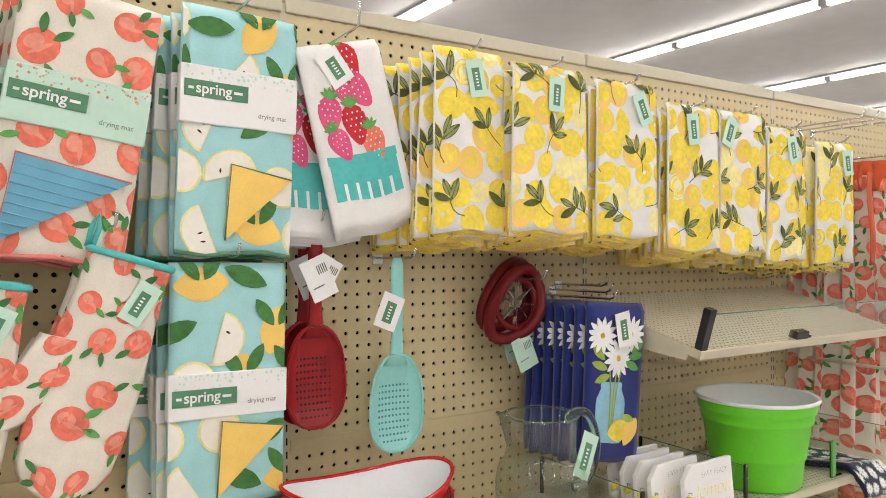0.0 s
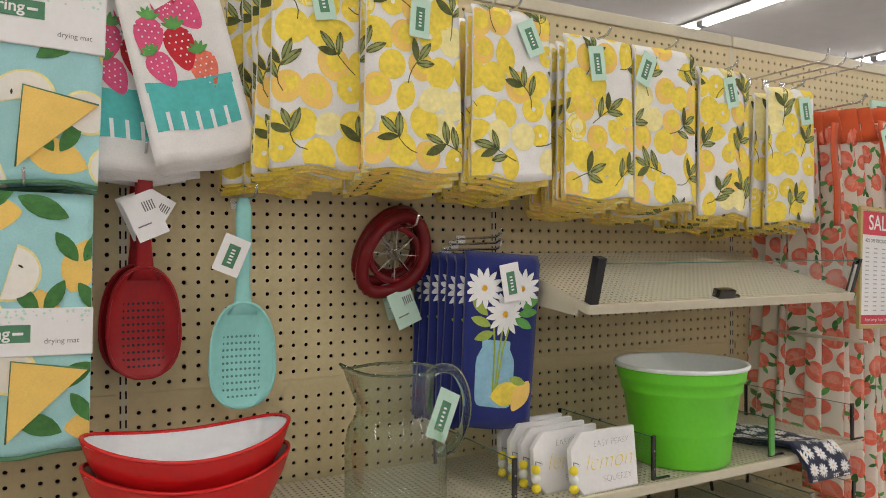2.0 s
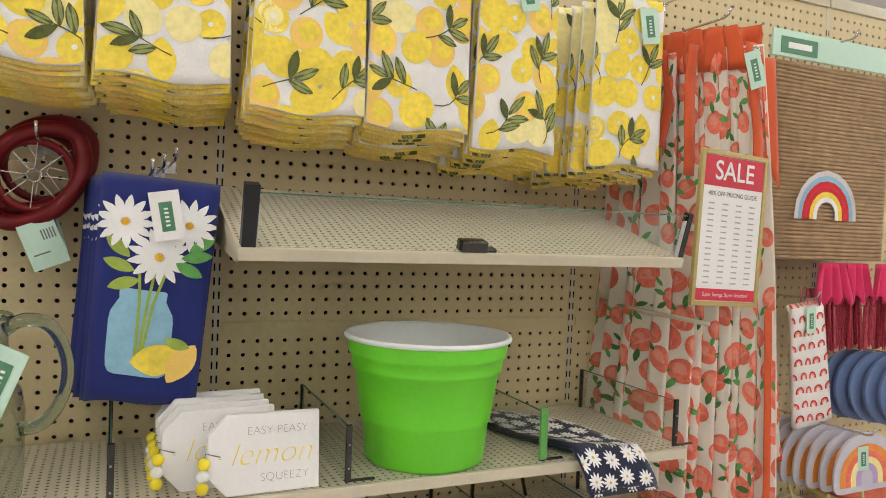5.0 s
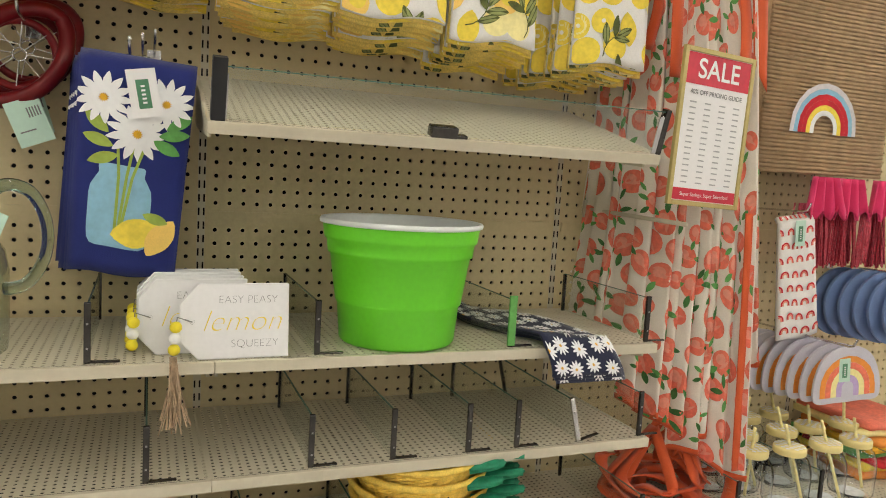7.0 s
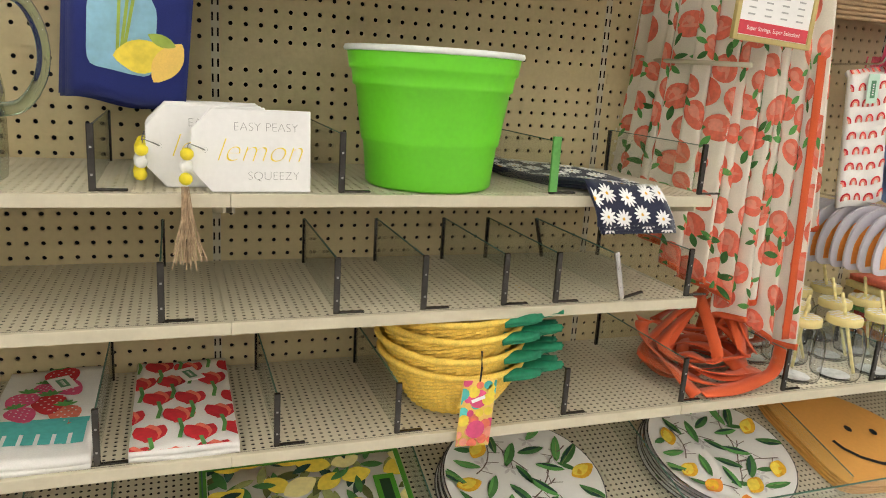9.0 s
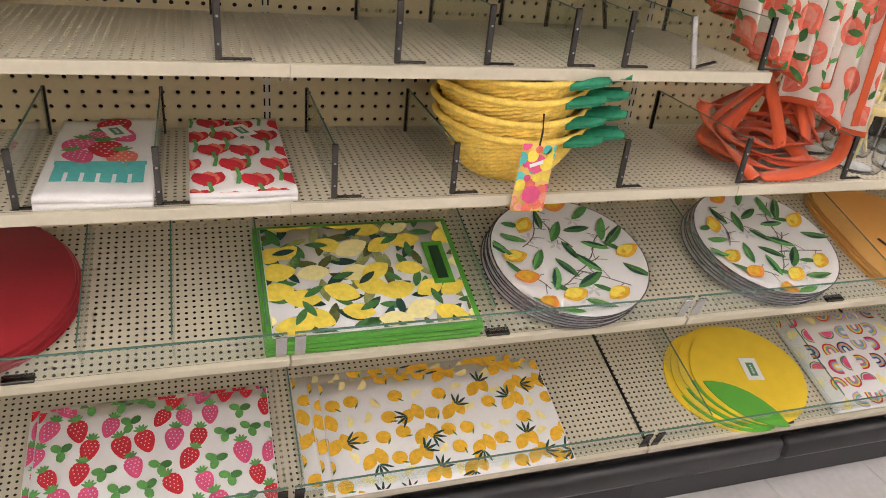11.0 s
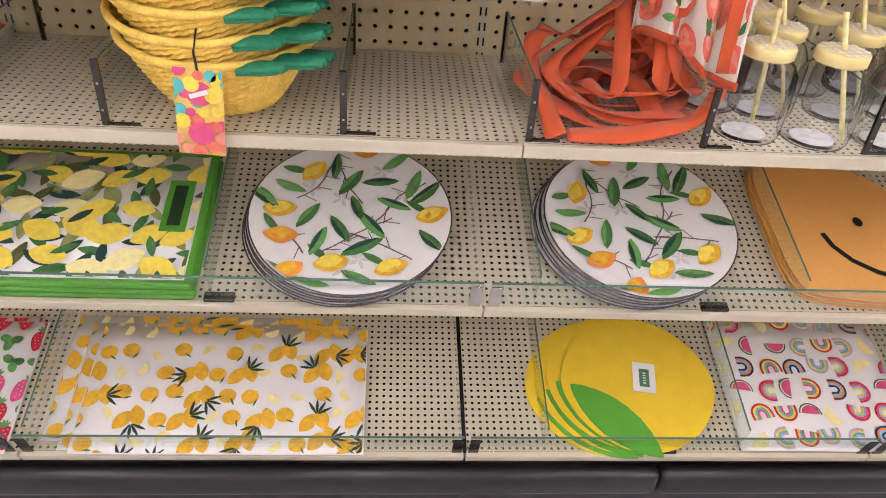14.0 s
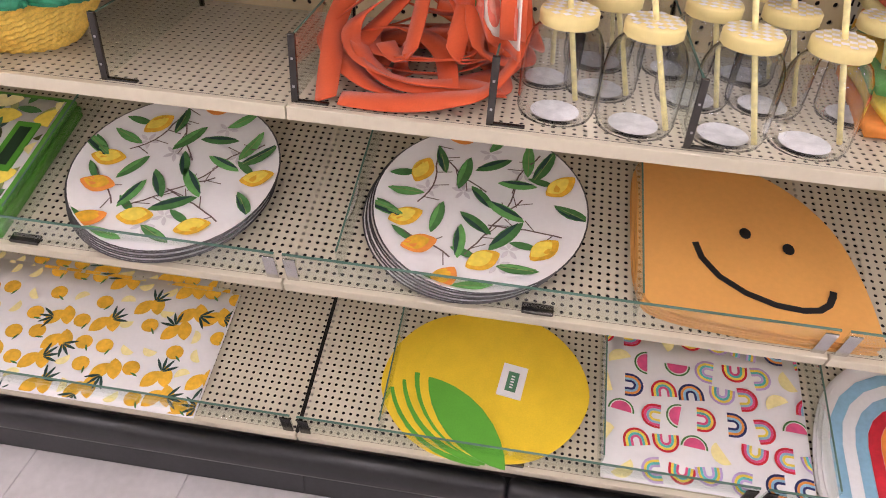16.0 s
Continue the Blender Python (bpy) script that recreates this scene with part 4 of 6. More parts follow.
def scoop(name, material, hole, label):
    """A slotted scoop: long handle above, dished head below."""
    t = thing(name, Matrix(), label, "kitchen spoon")
    def f(u, v):
        s, q = 2 * u - 1, 2 * v - 1
        k = (1 - abs(q) ** 2.7) ** (1 / 2.1) if abs(q) < 1 else 0.0
        k *= 1 - 0.10 * q
        x = s * 0.0555 * max(k, 0.03)
        d = max(0.0, 1 - max(abs(s), abs(q)) ** 2.5)
        return (x, 0.018 * d - 0.004, -0.270 + q * 0.092)
    slab("head", f, 22, 26, 0.0035, material, t)
    bar("rim", [f((1 + math.cos(a)) / 2, 0.5 + 0.5 * math.sin(a) * 0.995) if abs(math.cos(a)) < 0.02 else f(1 if math.cos(a) > 0 else 0, 0.5 + 0.5 * math.sin(a)) for a in [2 * math.pi * k / 36 for k in range(36)]], 0.0028, material, t, close=True, n=6)
    v, q = [], []
    for i in range(-4, 5):
        for j in range(-5, 5):
            if abs(i) > 3 and abs(j) > 4:
                continue
            x, z = i * 0.0078, -0.285 + j * 0.0115
            y = f(0.5 + x / 0.111, 0.5 + (z + 0.27) / 0.184)[1] - 0.0006
            b = len(v)
            v += [(x + 0.0024 * math.cos(a), y, z + 0.0024 * math.sin(a)) for a in [k * math.pi / 4 for k in range(8)]]
            q.append(tuple(range(b, b + 8)))
    # Flat discs in a darker colour paint the shade of the drain holes.
    mesh_ob("drain_perforation", v, q, hole, t)["kind"] = "stuff"
    vs, fs = [], []
    path = [(0, 0.0, 0.004), (0, 0.0, -0.01), (0, -0.001, -0.08), (0, -0.001, -0.14), (0, 0.0, -0.178), (0, 0.004, -0.20)]
    wid = [0.008, 0.0135, 0.0145, 0.012, 0.015, 0.026]
    for (x, y, z), wv in zip(path, wid):
        for k in range(10):
            a = 2 * math.pi * k / 10
            vs.append((wv * math.cos(a), y + 0.006 * math.sin(a), z))
    for i in range(len(path) - 1):
        for k in range(10):
            fs.append((i * 10 + k, i * 10 + (k + 1) % 10, (i + 1) * 10 + (k + 1) % 10, (i + 1) * 10 + k))
    fs += [tuple(range(10)), tuple(range(50, 60))]
    mesh_ob("handle", vs, fs, material, t, smooth=True)
    if name != "red_scoop":
        hang_tag(t, -0.010, -0.012, -0.066, 0.046, 0.066, -22, PAPER)
    else:
        hang_tag(t, -0.015, -0.016, -0.06, 0.05, 0.075, 24, PAPER, False)
        hang_tag(t, 0.03, -0.010, -0.06, 0.045, 0.06, -30, PAPER, False)
    return t


sc = scoop("red_scoop", C("scoop_red_plastic", 0.30, 0.008, 0.012, 0.35, spec=0.35), HOLE, "dark red plastic slotted scoop with white tags")
sc.matrix_basis = pose(-0.737, -0.090, 1.783, 0, 0, 0)
copy_thing(sc, pose(-0.741, -0.055, 1.786, 0, 1, 0))
peg_hook(-0.737, 1.786, 0.11)
sc = scoop("aqua_scoop", AQUA, C("shaded_aqua", 0.10, 0.26, 0.25, 0.6), "aqua plastic slotted scoop with a white tag")
sc.matrix_basis = pose(-0.576, -0.10, 1.72, 0, 0.5, 0)
peg_hook(-0.566, 1.722, 0.135)


def apple_slicer():
    t = thing("apple_slicer", Matrix(), "red plastic apple slicer with steel blades", "apple slicer", "apple slicers")
    n = 40
    out = [(0.084 * math.cos(2 * math.pi * k / n) * (1 + 0.10 * abs(math.cos(2 * math.pi * k / n)) ** 4), 0.012 * math.cos(4 * math.pi * k / n), 0.062 * math.sin(2 * math.pi * k / n)) for k in range(n)]
    bar("outer_grip", out, 0.014, REDP, t, n=10, close=True)
    inn = [(0.052 * math.cos(2 * math.pi * k / n), 0.0, 0.052 * math.sin(2 * math.pi * k / n)) for k in range(n)]
    bar("blade_ring", inn, 0.0065, REDP, t, n=8, close=True)
    bar("core_ring", [(0.011 * math.cos(2 * math.pi * k / 16), 0, 0.011 * math.sin(2 * math.pi * k / 16)) for k in range(16)], 0.0015, BRIGHT, t, n=6, close=True)
    for k in range(8):
        a = k * math.pi / 4 + 0.2
        b = box("blade", (0.011, -0.006, -0.0006), (0.05, 0.006, 0.0006), BRIGHT, t)
        b.matrix_local = pose(0, 0, 0, 0, math.degrees(a), 0)
    hang_tag(t, -0.055, -0.012, -0.045, 0.052, 0.072, -30, MINT, False)
    return t


sl = apple_slicer()
for ob in sl.children:
    ob.data.transform(Matrix.Scale(0.92, 4)) if not ob.name.startswith(("tag", "blade")) else None
sl.matrix_basis = pose(-0.283, -0.090, 1.624, 0, -52, 0)
copy_thing(sl, pose(-0.276, -0.055, 1.640, 0, -46, 5))
peg_hook(-0.275, 1.675, 0.16)


def daisy_towel():
    t = thing("hand_towel", Matrix(), "navy velour hand towel with daisies in a jar", "hand towel", "navy hand towels")
    w, h = 0.154, 0.332
    f = hang(w, h, 0.003, 2.0, -0.07, 0.3, 0.004)
    slab("cloth", f, 12, 18, 0.012, NAVY, t)
    p = Print(f, w, h)
    print_daisy_jar(p)
    p.done("printed_pattern", t)
    return t


dt = daisy_towel()
for k in range(1, 7):
    copy_thing(dt, pose(-0.108 - 0.004 * k, -0.212 + 0.027 * k, 1.624 - 0.003 * (k % 3), 0, 4 + (k % 3) - 1, 0))
dt.matrix_basis = pose(-0.106, -0.212, 1.626, 0, 4, 0)
hang_tag(dt, 0.0, -0.013, -0.02, 0.042, 0.072, 14, PAPER)
for k in range(3):
    peg_hook(-0.122 + 0.018 * k, 1.632 + 0.012 * k, 0.205 - 0.03 * k, 0.02)


# ---- goods on the upper shelves ----
def bowl(x, y, z):
    t = thing("bowl", pose(x, y, z), "glossy red plastic bowl with a white inside", "bowl", "stacked red bowls")
    red = C("bright_red_plastic", 0.60, 0.008, 0.01, 0.25, var=0.05)
    wh = C("white_plastic", 0.82, 0.82, 0.84, 0.3, var=0.04)
    n = 48
    def rim(a):
        return 0.016 * math.cos(2 * a)
    for name, m, off, rows in (("outside", red, 0.0, ((0.07, 0.0), (0.088, 0.004), (0.118, 0.045), (0.142, 0.095), (0.152, 0.126))), ("inside", wh, 0.004, ((0.0, 0.008), (0.08, 0.010), (0.112, 0.045), (0.138, 0.095), (0.148, 0.126)))):
        vs, fs = [], []
        for r, h in rows:
            for j in range(n):
                a = 2 * math.pi * j / n
                vs.append((r * math.cos(a) * 1.03, r * math.sin(a) * 0.70, h + (rim(a) * (h / 0.14) ** 2)))
        for i in range(len(rows) - 1):
            for j in range(n):
                fs.append((i * n + j, i * n + (j + 1) % n, (i + 1) * n + (j + 1) % n, (i + 1) * n + j))
        mesh_ob(name, vs, fs, m, t, smooth=True)
    bar("rim", [(0.150 * math.cos(2 * math.pi * j / n) * 1.03, 0.150 * math.sin(2 * math.pi * j / n) * 0.70, 0.127 + rim(2 * math.pi * j / n)) for j in range(n)], 0.0035, red, t, n=8, close=True)
    return t


for dz in (0.0, 0.044):
    bowl(-0.680, -0.19, Z2 + dz).scale = (1, 1, 0.87)

PITCH = thin_glass("pale_green_glass", (0.88, 0.925, 0.875), 1.6, edge=2.4)
GHAND = clear("green_tinted_glass", (0.62, 0.75, 0.66), 0.03, 1.5)


def pitcher(x, y, z):
    t = thing("pitcher", pose(x, y, z), "clear seeded glass pitcher with a green-tinted handle", "pitcher")
    prof = [(0.0, 0.0), (0.078, 0.0), (0.086, 0.006), (0.088, 0.03), (0.088, 0.105), (0.083, 0.13), (0.07, 0.148), (0.066, 0.165), (0.068, 0.21), (0.0705, 0.216), (0.067, 0.2165)]
    ob = lathe("body", prof, PITCH, t, "clear wavy glass", n=48)
    for v in ob.data.vertices:
        if v.co.z > 0.16 and v.co.x < 0:
            k = max(0.0, math.cos(math.atan2(v.co.y, -v.co.x))) ** 6 * (v.co.z - 0.16) / 0.056
            v.co.x -= 0.030 * k
            v.co.z += 0.014 * k * k
    n = 48
    bar("lip", [Vector(v.co) for v in ob.data.vertices[-2 * n:-n]], 0.0022, GHAND, t, "darker glass lip", n=6, close=True)
    bar("handle", rounded([(0.062, 0, 0.20), (0.085, -0.003, 0.212), (0.115, -0.005, 0.205), (0.134, -0.006, 0.175), (0.138, -0.006, 0.14), (0.128, -0.005, 0.11), (0.108, -0.003, 0.088), (0.082, 0, 0.082)]), 0.0084, GHAND, t, "thick green-tinted handle", n=12)
    hang_tag(t, 0.078, -0.055, 0.185, 0.040, 0.075, -24, MINT)
    return t


pitcher(-0.359, -0.262, Z2).scale = (0.98, 0.98, 1.13)

LIME = C("lime_green_plastic", 0.16, 0.70, 0.03, 0.38, var=0.05, scale=6)
LIMEIN = C("white_bucket_lining", 0.78, 0.82, 0.80, 0.4, var=0.04)
t = thing("bucket", pose(0.309, -0.254, Z2), "lime green plastic party bucket with a white rim", "bucket")
prof = [(0.0, 0.001), (0.094, 0.001), (0.099, 0.006), (0.1045, 0.066), (0.1075, 0.069), (0.1085, 0.074), (0.119, 0.148), (0.1235, 0.151), (0.124, 0.156), (0.126, 0.172), (0.130, 0.175), (0.1305, 0.180), (0.1335, 0.200)]
lathe("body", prof, LIME, t, "ribbed lime green shell", n=64)
lathe("rim", [(0.1325, 0.199), (0.138, 0.200), (0.139, 0.204), (0.137, 0.208), (0.132, 0.207), (0.1315, 0.2)], LIMEIN, t, "rolled white rim", n=64)
lathe("lining", [(0.1318, 0.204), (0.1295, 0.195), (0.115, 0.148), (0.100, 0.066), (0.094, 0.008), (0.0, 0.006)], LIMEIN, t, "white inside", n=48)

# wooden tag signs with bead strings
BEADY = C("yellow_bead", 0.85, 0.70, 0.03, 0.45)
BEADW = C("white_bead", 0.8, 0.8, 0.78, 0.5)
JUTE = C("jute_string", 0.42, 0.30, 0.19, 0.95, var=0.3, scale=60)
SIGN = C("white_painted_board", 0.83, 0.82, 0.82, 0.6, var=0.04, scale=12)


def tag_sign(beads, words=True):
    t = thing("tag_sign", Matrix(), "white wooden tag sign with yellow beads and a tassel", "sign", "lemon tag signs")
    w, h, c, d = 0.156, 0.111, 0.028, 0.012
    out = [(0.0, c), (c * 0.9, 0.0), (w, 0.0), (w, h), (c * 0.9, h), (0.0, h - c)]
    bm = bmesh.new()
    a = [bm.verts.new((x, 0, z)) for x, z in out]
    b = [bm.verts.new((x, d, z)) for x, z in out]
    bm.faces.new(a), bm.faces.new(b[::-1])
    for k in range(6):
        bm.faces.new((a[k], b[k], b[(k + 1) % 6], a[(k + 1) % 6]))
    bmesh.ops.bevel(bm, geom=bm.edges[:], offset=0.0012, segments=1, affect="EDGES")
    part("board", bm, SIGN, t)
    lathe("hole", [(0.0, -0.0005), (0.0032, -0.0005), (0.0034, 0.0)], HOLE, t, n=12).matrix_local = pose(0.017, -0.0003, h * 0.5, 90)
    if words:
        word("EASY PEASY", 0.0165, INK, t, pose(0.096, -0.0009, 0.087, 90), -0.0005)
        word("lemon", 0.046, Y1, t, pose(0.086, -0.0009, 0.055, 90), -0.0012, 0.35)
        word("SQUEEZY", 0.0165, INK, t, pose(0.106, -0.0009, 0.022, 90), -0.0005)
    px, pz = beads
    bar("string", [(0.017, 0.0, h * 0.5), (0.008, -0.008, h * 0.5 + 0.004), (px + 0.002, -0.012, pz + 0.014), (px, -0.013, pz)], 0.0009, INK, t, n=5)
    for k in range(3):
        vs, fs = [], []
        ob = lathe("bead", [(0.0, -0.0085), (0.005, -0.007), (0.0082, -0.003), (0.0085, 0.0), (0.0082, 0.003), (0.005, 0.007), (0.0, 0.0085)], BEADY if k != 1 else BEADW, t, n=14)
        ob.matrix_local = pose(px - 0.001 * k, -0.013, pz - 0.016 * k)
    v, f = [], []
    r = random.Random(7)
    for k in range(38):
        x, y = r.gauss(0, 0.002), r.gauss(0, 0.002)
        ex, ey, L = r.gauss(0, 0.010), r.gauss(-0.004, 0.004), r.uniform(0.085, 0.11)
        z0 = pz - 0.042
        a2, b2 = tube([(px - 0.003 + x, -0.013 + y, z0), (px - 0.003 + x * 2 + ex * 0.3, -0.015 + y + ey * 0.3, z0 - L * 0.4), (px - 0.003 + ex, -0.016 + ey, z0 - L)], 0.0009, 4)
        f += [tuple(q + len(v) for q in g) for g in b2]
        v += a2
    mesh_ob("tassel", v, f, JUTE, t, "frayed jute tassel")
    return t


s1 = tag_sign((-0.006, 0.050))
s1.matrix_basis = pose(-0.048, -0.345, Z2 + 0.001, -6, 0, 1)
for k, (x, y, rz) in enumerate(((-0.104, -0.308, 3), (-0.106, -0.272, 2), (-0.106, -0.236, 3), (-0.106, -0.20, 2))):
    sc = copy_thing(s1, pose(x, y, Z2 + 0.001, -6, 0, rz))
    for ob in [o for o in sc.children if o.name.startswith("tassel")]:
        bpy.data.objects.remove(ob)


# navy daisy towel laid over the shelf edge
def drape(u, v):
    s = (1 - v) * 0.42
    x = 0.452 + u * (0.085 + 0.055 * (1 - v)) + 0.098 * (1 - v)
    if s < 0.345:
        y, z = -0.005 - s, Z2 + 0.020 + 0.006 * math.sin(9 * v + 3 * u)
    else:
        q = s - 0.345
        y, z = -0.350 - 0.035 * math.sin(min(q / 0.06, 1) * 1.4), Z2 + 0.020 - q * 0.85
    return (x + 0.010 * math.sin(6 * v), y, z)


for k in range(3):
    g = (lambda k: lambda u, v: (lambda p: (p[0] + 0.006 * k, p[1] + 0.003 * k, p[2] - 0.0065 * k))(drape(u, min(1.0, max(0.0, v)))))(k)
    if k == 0:
        t = thing("tea_towel", Matrix(), "folded navy tea towel with white daisies, hanging over the shelf edge", "tea towel")
    slab("cloth_fold", g, 10, 36, 0.005, DNAVY, t)
    p = Print(g, 0.15, 0.42)
    print_daisy_small(p, 5 + k)
    p.done("printed_pattern", t)


# ---- dividers and fences ----
def divider(m, length=0.30, height=0.082, lean=0.0, bright=False, group="shelf dividers", post=True, tint=False):
    t = thing("shelf_divider", m @ pose(0, 0, 0, 0, lean, 0), "clear acrylic shelf divider with a dark steel front post", "shelf divider", group)
    bm = bmesh.new()
    add_box(bm, (-0.0012, 0.006, 0.002), (0.0012, length, height), 0.0)
    part("panel", bm, GLASS, t, "clear panel").visible_shadow = False
    box("panel_edge", (-0.0013, 0.008, height), (0.0013, length, height + 0.0012), GEDGE, t, "green-tinted panel edge")
    if post:
        bm = bmesh.new()
        add_box(bm, (-0.0045, 0.0, 0.0), (0.0045, 0.006, height + 0.004), 0.0012)
        part("post", bm, BRIGHT if bright else CHROME, t)
        bm = bmesh.new()
        add_box(bm, (0.0, 0.0, 0.0005), (0.042, 0.007, 0.0035), 0.001)
        part("foot", bm, CHROME, t)
        for k in range(2):
            box("rivet", (-0.0015, -0.0006, 0.02 + 0.035 * k), (0.0015, 0.0, 0.023 + 0.035 * k), BRIGHT, t)
        box("rear_clip", (-0.003, length - 0.004, 0.0), (0.003, length + 0.002, height), CHROME, t)
    return t


for x in (-0.168, 0.153, 0.488, 0.772):
    divider(pose(x, FRONT + 0.012, Z2))
# Green strip painted as the lime bucket's reflection in the steel post.
box("post_cover", (0.481, FRONT + 0.008, Z2 + 0.004), (0.494, FRONT + 0.013, Z2 + 0.09), G3)
bpy.data.objects["post_cover"].name = "divider_cap"
tagged(bpy.data.objects["divider_cap"], "green bucket reflection painted on the divider post", "divider cap")
for x in (-0.46, -0.090, 0.150, 0.285, 0.420, 0.513):
    divider(pose(x, FRONT + 0.008, Z3))
divider(pose(0.640, FRONT + 0.008, Z3), lean=-14, bright=True)
divider(pose(0.772, FRONT + 0.008, Z3), length=0.30)
for x in (-0.356, -0.178, 0.066, 0.253, 0.551, 0.795, 1.034, 1.266, 1.53):
    divider(pose(x, FRONT + 0.008, Z4), bright=False)


def deck_pose(z0, x, v, h=0.0, tilt=17.0):
    return Matrix.Translation((x, FRONT, z0)) @ pose(0, 0, 0, tilt) @ Matrix.Translation((0, v, h))


def fence(z0, x0, x1, height=0.055, tilt=17.0, clip=0.0):
    t = thing("shelf_fence", deck_pose(z0, x0, 0.006, 0, tilt), "low clear glass fence along the shelf front", "shelf fence", "shelf fences")
    L = x1 - x0
    box("pane", (0, 0, 0.002), (L, 0.003, height), GLASS, t, "clear glass pane").visible_shadow = False
    box("pane_edge", (0, -0.0002, height), (L, 0.0032, height + 0.0015), GEDGE, t, "green glass edge")
    for xx in (0.0, L - 0.018):
        bm = bmesh.new()
        add_box(bm, (xx, -0.003, 0.0), (xx + 0.018, -0.0004, height * 0.9), 0.0008)
        part("end_clip", bm, CHROME if clip else BRIGHT, t, "steel end clip")
    bm = bmesh.new()
    add_box(bm, (L * 0.45, -0.005, 0.0), (L * 0.45 + 0.045, 0.012, 0.006), 0.002)
    part("base_clip", bm, CHROME, t, "dark base clip")
    return t


for k in range(-1, 3):
    fence(Z5, k * W + 0.006, (k + 1) * W - 0.006)
    fence(Z6, k * W + 0.006, (k + 1) * W - 0.006, clip=1.0)
f1 = fence(1.532, -0.010, W - 0.006, 0.075, 16.0)
box("corner_post", (-0.004, -0.006, 0.0), (0.016, 0.012, 0.088), BLACKI, f1, "black corner post", bevel=0.001)
box("centre_block", (0.326, -0.008, 0.0), (0.371, 0.014, 0.018), CHROME, f1, "dark square clip", bevel=0.002)
box("end_post", (W - 0.004, -0.004, 0.0), (W + 0.006, 0.010, 0.08), CHROME, f1)
for z0, xs in ((Z5, (-0.31, -0.178, -0.036, 0.352, 0.842, 1.262)), (Z6, (0.020, 0.905, 1.272, 1.64))):
    for x in xs:
        divider(deck_pose(z0, x, 0.012), 0.30, 0.062, post=False, group="glass dividers")


# ---- shelf four: towels, baskets, jars ----
def flat_towel(x, y, z, w, d, fn, label, seed, n=3, base=WHITE, rz=0.0):
    t = thing("tea_towel", pose(x, y, z, 0, 0, rz), label, "tea towel")
    for k in range(n):
        z1 = 0.008 + 0.009 * k
        f = flat(w, d, 0.0025, seed + k, z1)
        slab("cloth_fold", f, 12, 16, 0.008, base, t)
    p = Print(f, w, d)
    fn(p)
    p.done("printed_pattern", t)
    hang_tag(t, w * 0.5, d * 0.82, z1 + 0.004, 0.034, 0.05, 0, PAPER, lean=0).matrix_local = pose(w * 0.5, d * 0.86, z1 + 0.004, -88, 0, 25)
    return t


flat_towel(-0.336, -0.345, Z4, 0.150, 0.325, print_berry_towel, "folded white strawberry tea towel on the shelf", 3, 2)
flat_towel(-0.138, -0.345, Z4, 0.150, 0.325, lambda p: print_tulip(p, 6), "folded white tea towel with red tulips on the shelf", 5, 2)

STRAW = C("yellow_straw_weave", 0.90, 0.63, 0.12, 0.7, var=0.22, scale=60, fine=400, bump=0.3, bscale=300)
GSTRAW = C("green_straw_weave", 0.01, 0.22, 0.11, 0.65, var=0.25, scale=60, bump=0.3, bscale=300)


def basket():
    t = thing("basket", Matrix(), "yellow woven pineapple basket with green leaf handle", "basket", "pineapple baskets")
    n, rows = 96, 22
    for name, off in (("outside", 0.0), ("inside", -0.006)):
        vs, fs = [], []
        for i in range(rows + 1):
            q = i / rows
            r0 = 0.066 + 0.057 * q ** 0.8 + off
            z = 0.090 * q
            for j in range(n):
                a = 2 * math.pi * j / n
                r = r0 + 0.0019 * (1 if (i + j // 2) % 2 else -1)
                vs.append((r * math.cos(a) * 1.05, r * math.sin(a) * 0.95, z + 0.006 * q * math.cos(2 * a)))
        for i in range(rows):
            for j in range(n):
                fs.append((i * n + j, i * n + (j + 1) % n, (i + 1) * n + (j + 1) % n, (i + 1) * n + j))
        fs.append(tuple(range(n))[::-1])
        mesh_ob(name, vs, fs, STRAW, t, "woven straw", smooth=False)
    bar("rim", [(0.124 * 1.05 * math.cos(2 * math.pi * k / 48), 0.124 * 0.95 * math.sin(2 * math.pi * k / 48), 0.092 + 0.006 * math.cos(4 * math.pi * k / 48)) for k in range(48)], 0.0055, STRAW, t, "thick coiled rim", n=8, close=True)
    # leafy crown standing off the side
    for k, (a, L, up) in enumerate(((-0.95, 0.058, 0.0), (-0.62, 0.075, 0.004), (-0.32, 0.06, 0.0))):
        bx, by = 0.118 * math.cos(a), 0.112 * math.sin(a)
        dx, dy = math.cos(-0.35), math.sin(-0.35)
        def leaf(u, v, bx=bx, by=by, dx=dx, dy=dy, L=L, up=up):
            s = 2 * u - 1
            w = 0.019 * (1 - 0.55 * v) * (1 if v < 0.7 else max(0.05, (1 - v) / 0.3))
            return (bx + dx * L * v - dy * s * w, by + dy * L * v + dx * s * w, 0.086 + up + 0.010 * v - 0.006 * s * s)
        slab("leaf", leaf, 6, 8, 0.006, GSTRAW, t, "green straw leaf")
        bar("leaf_rim", [leaf(0, v) for v in (0, 0.3, 0.6, 0.85)] + [leaf(0.5, 1.0)] + [leaf(1, v) for v in (0.85, 0.6, 0.3, 0)], 0.0028, GSTRAW, t, n=6)
    return t


bk = basket()
bk.matrix_basis = pose(0.382, -0.236, Z4 + 0.001, 0, 0, -10)
for k in range(1, 4):
    copy_thing(bk, pose(0.380 - 0.002 * k, -0.236, Z4 + 0.001 + 0.031 * k, 1.0 * (k % 2), -1, -10 + 2 * (k % 2)))
ct = thing("hang_tag", pose(0.380, -0.362, Z4 + 0.090, 0, 3, 0), "pink and yellow fruit-print card tag on a string", "hang tag")
fp = lambda u, v: ((u - 0.5) * 0.058, 0, -0.115 * (1 - v))
slab("card", fp, 2, 2, 0.0012, Y4, ct)
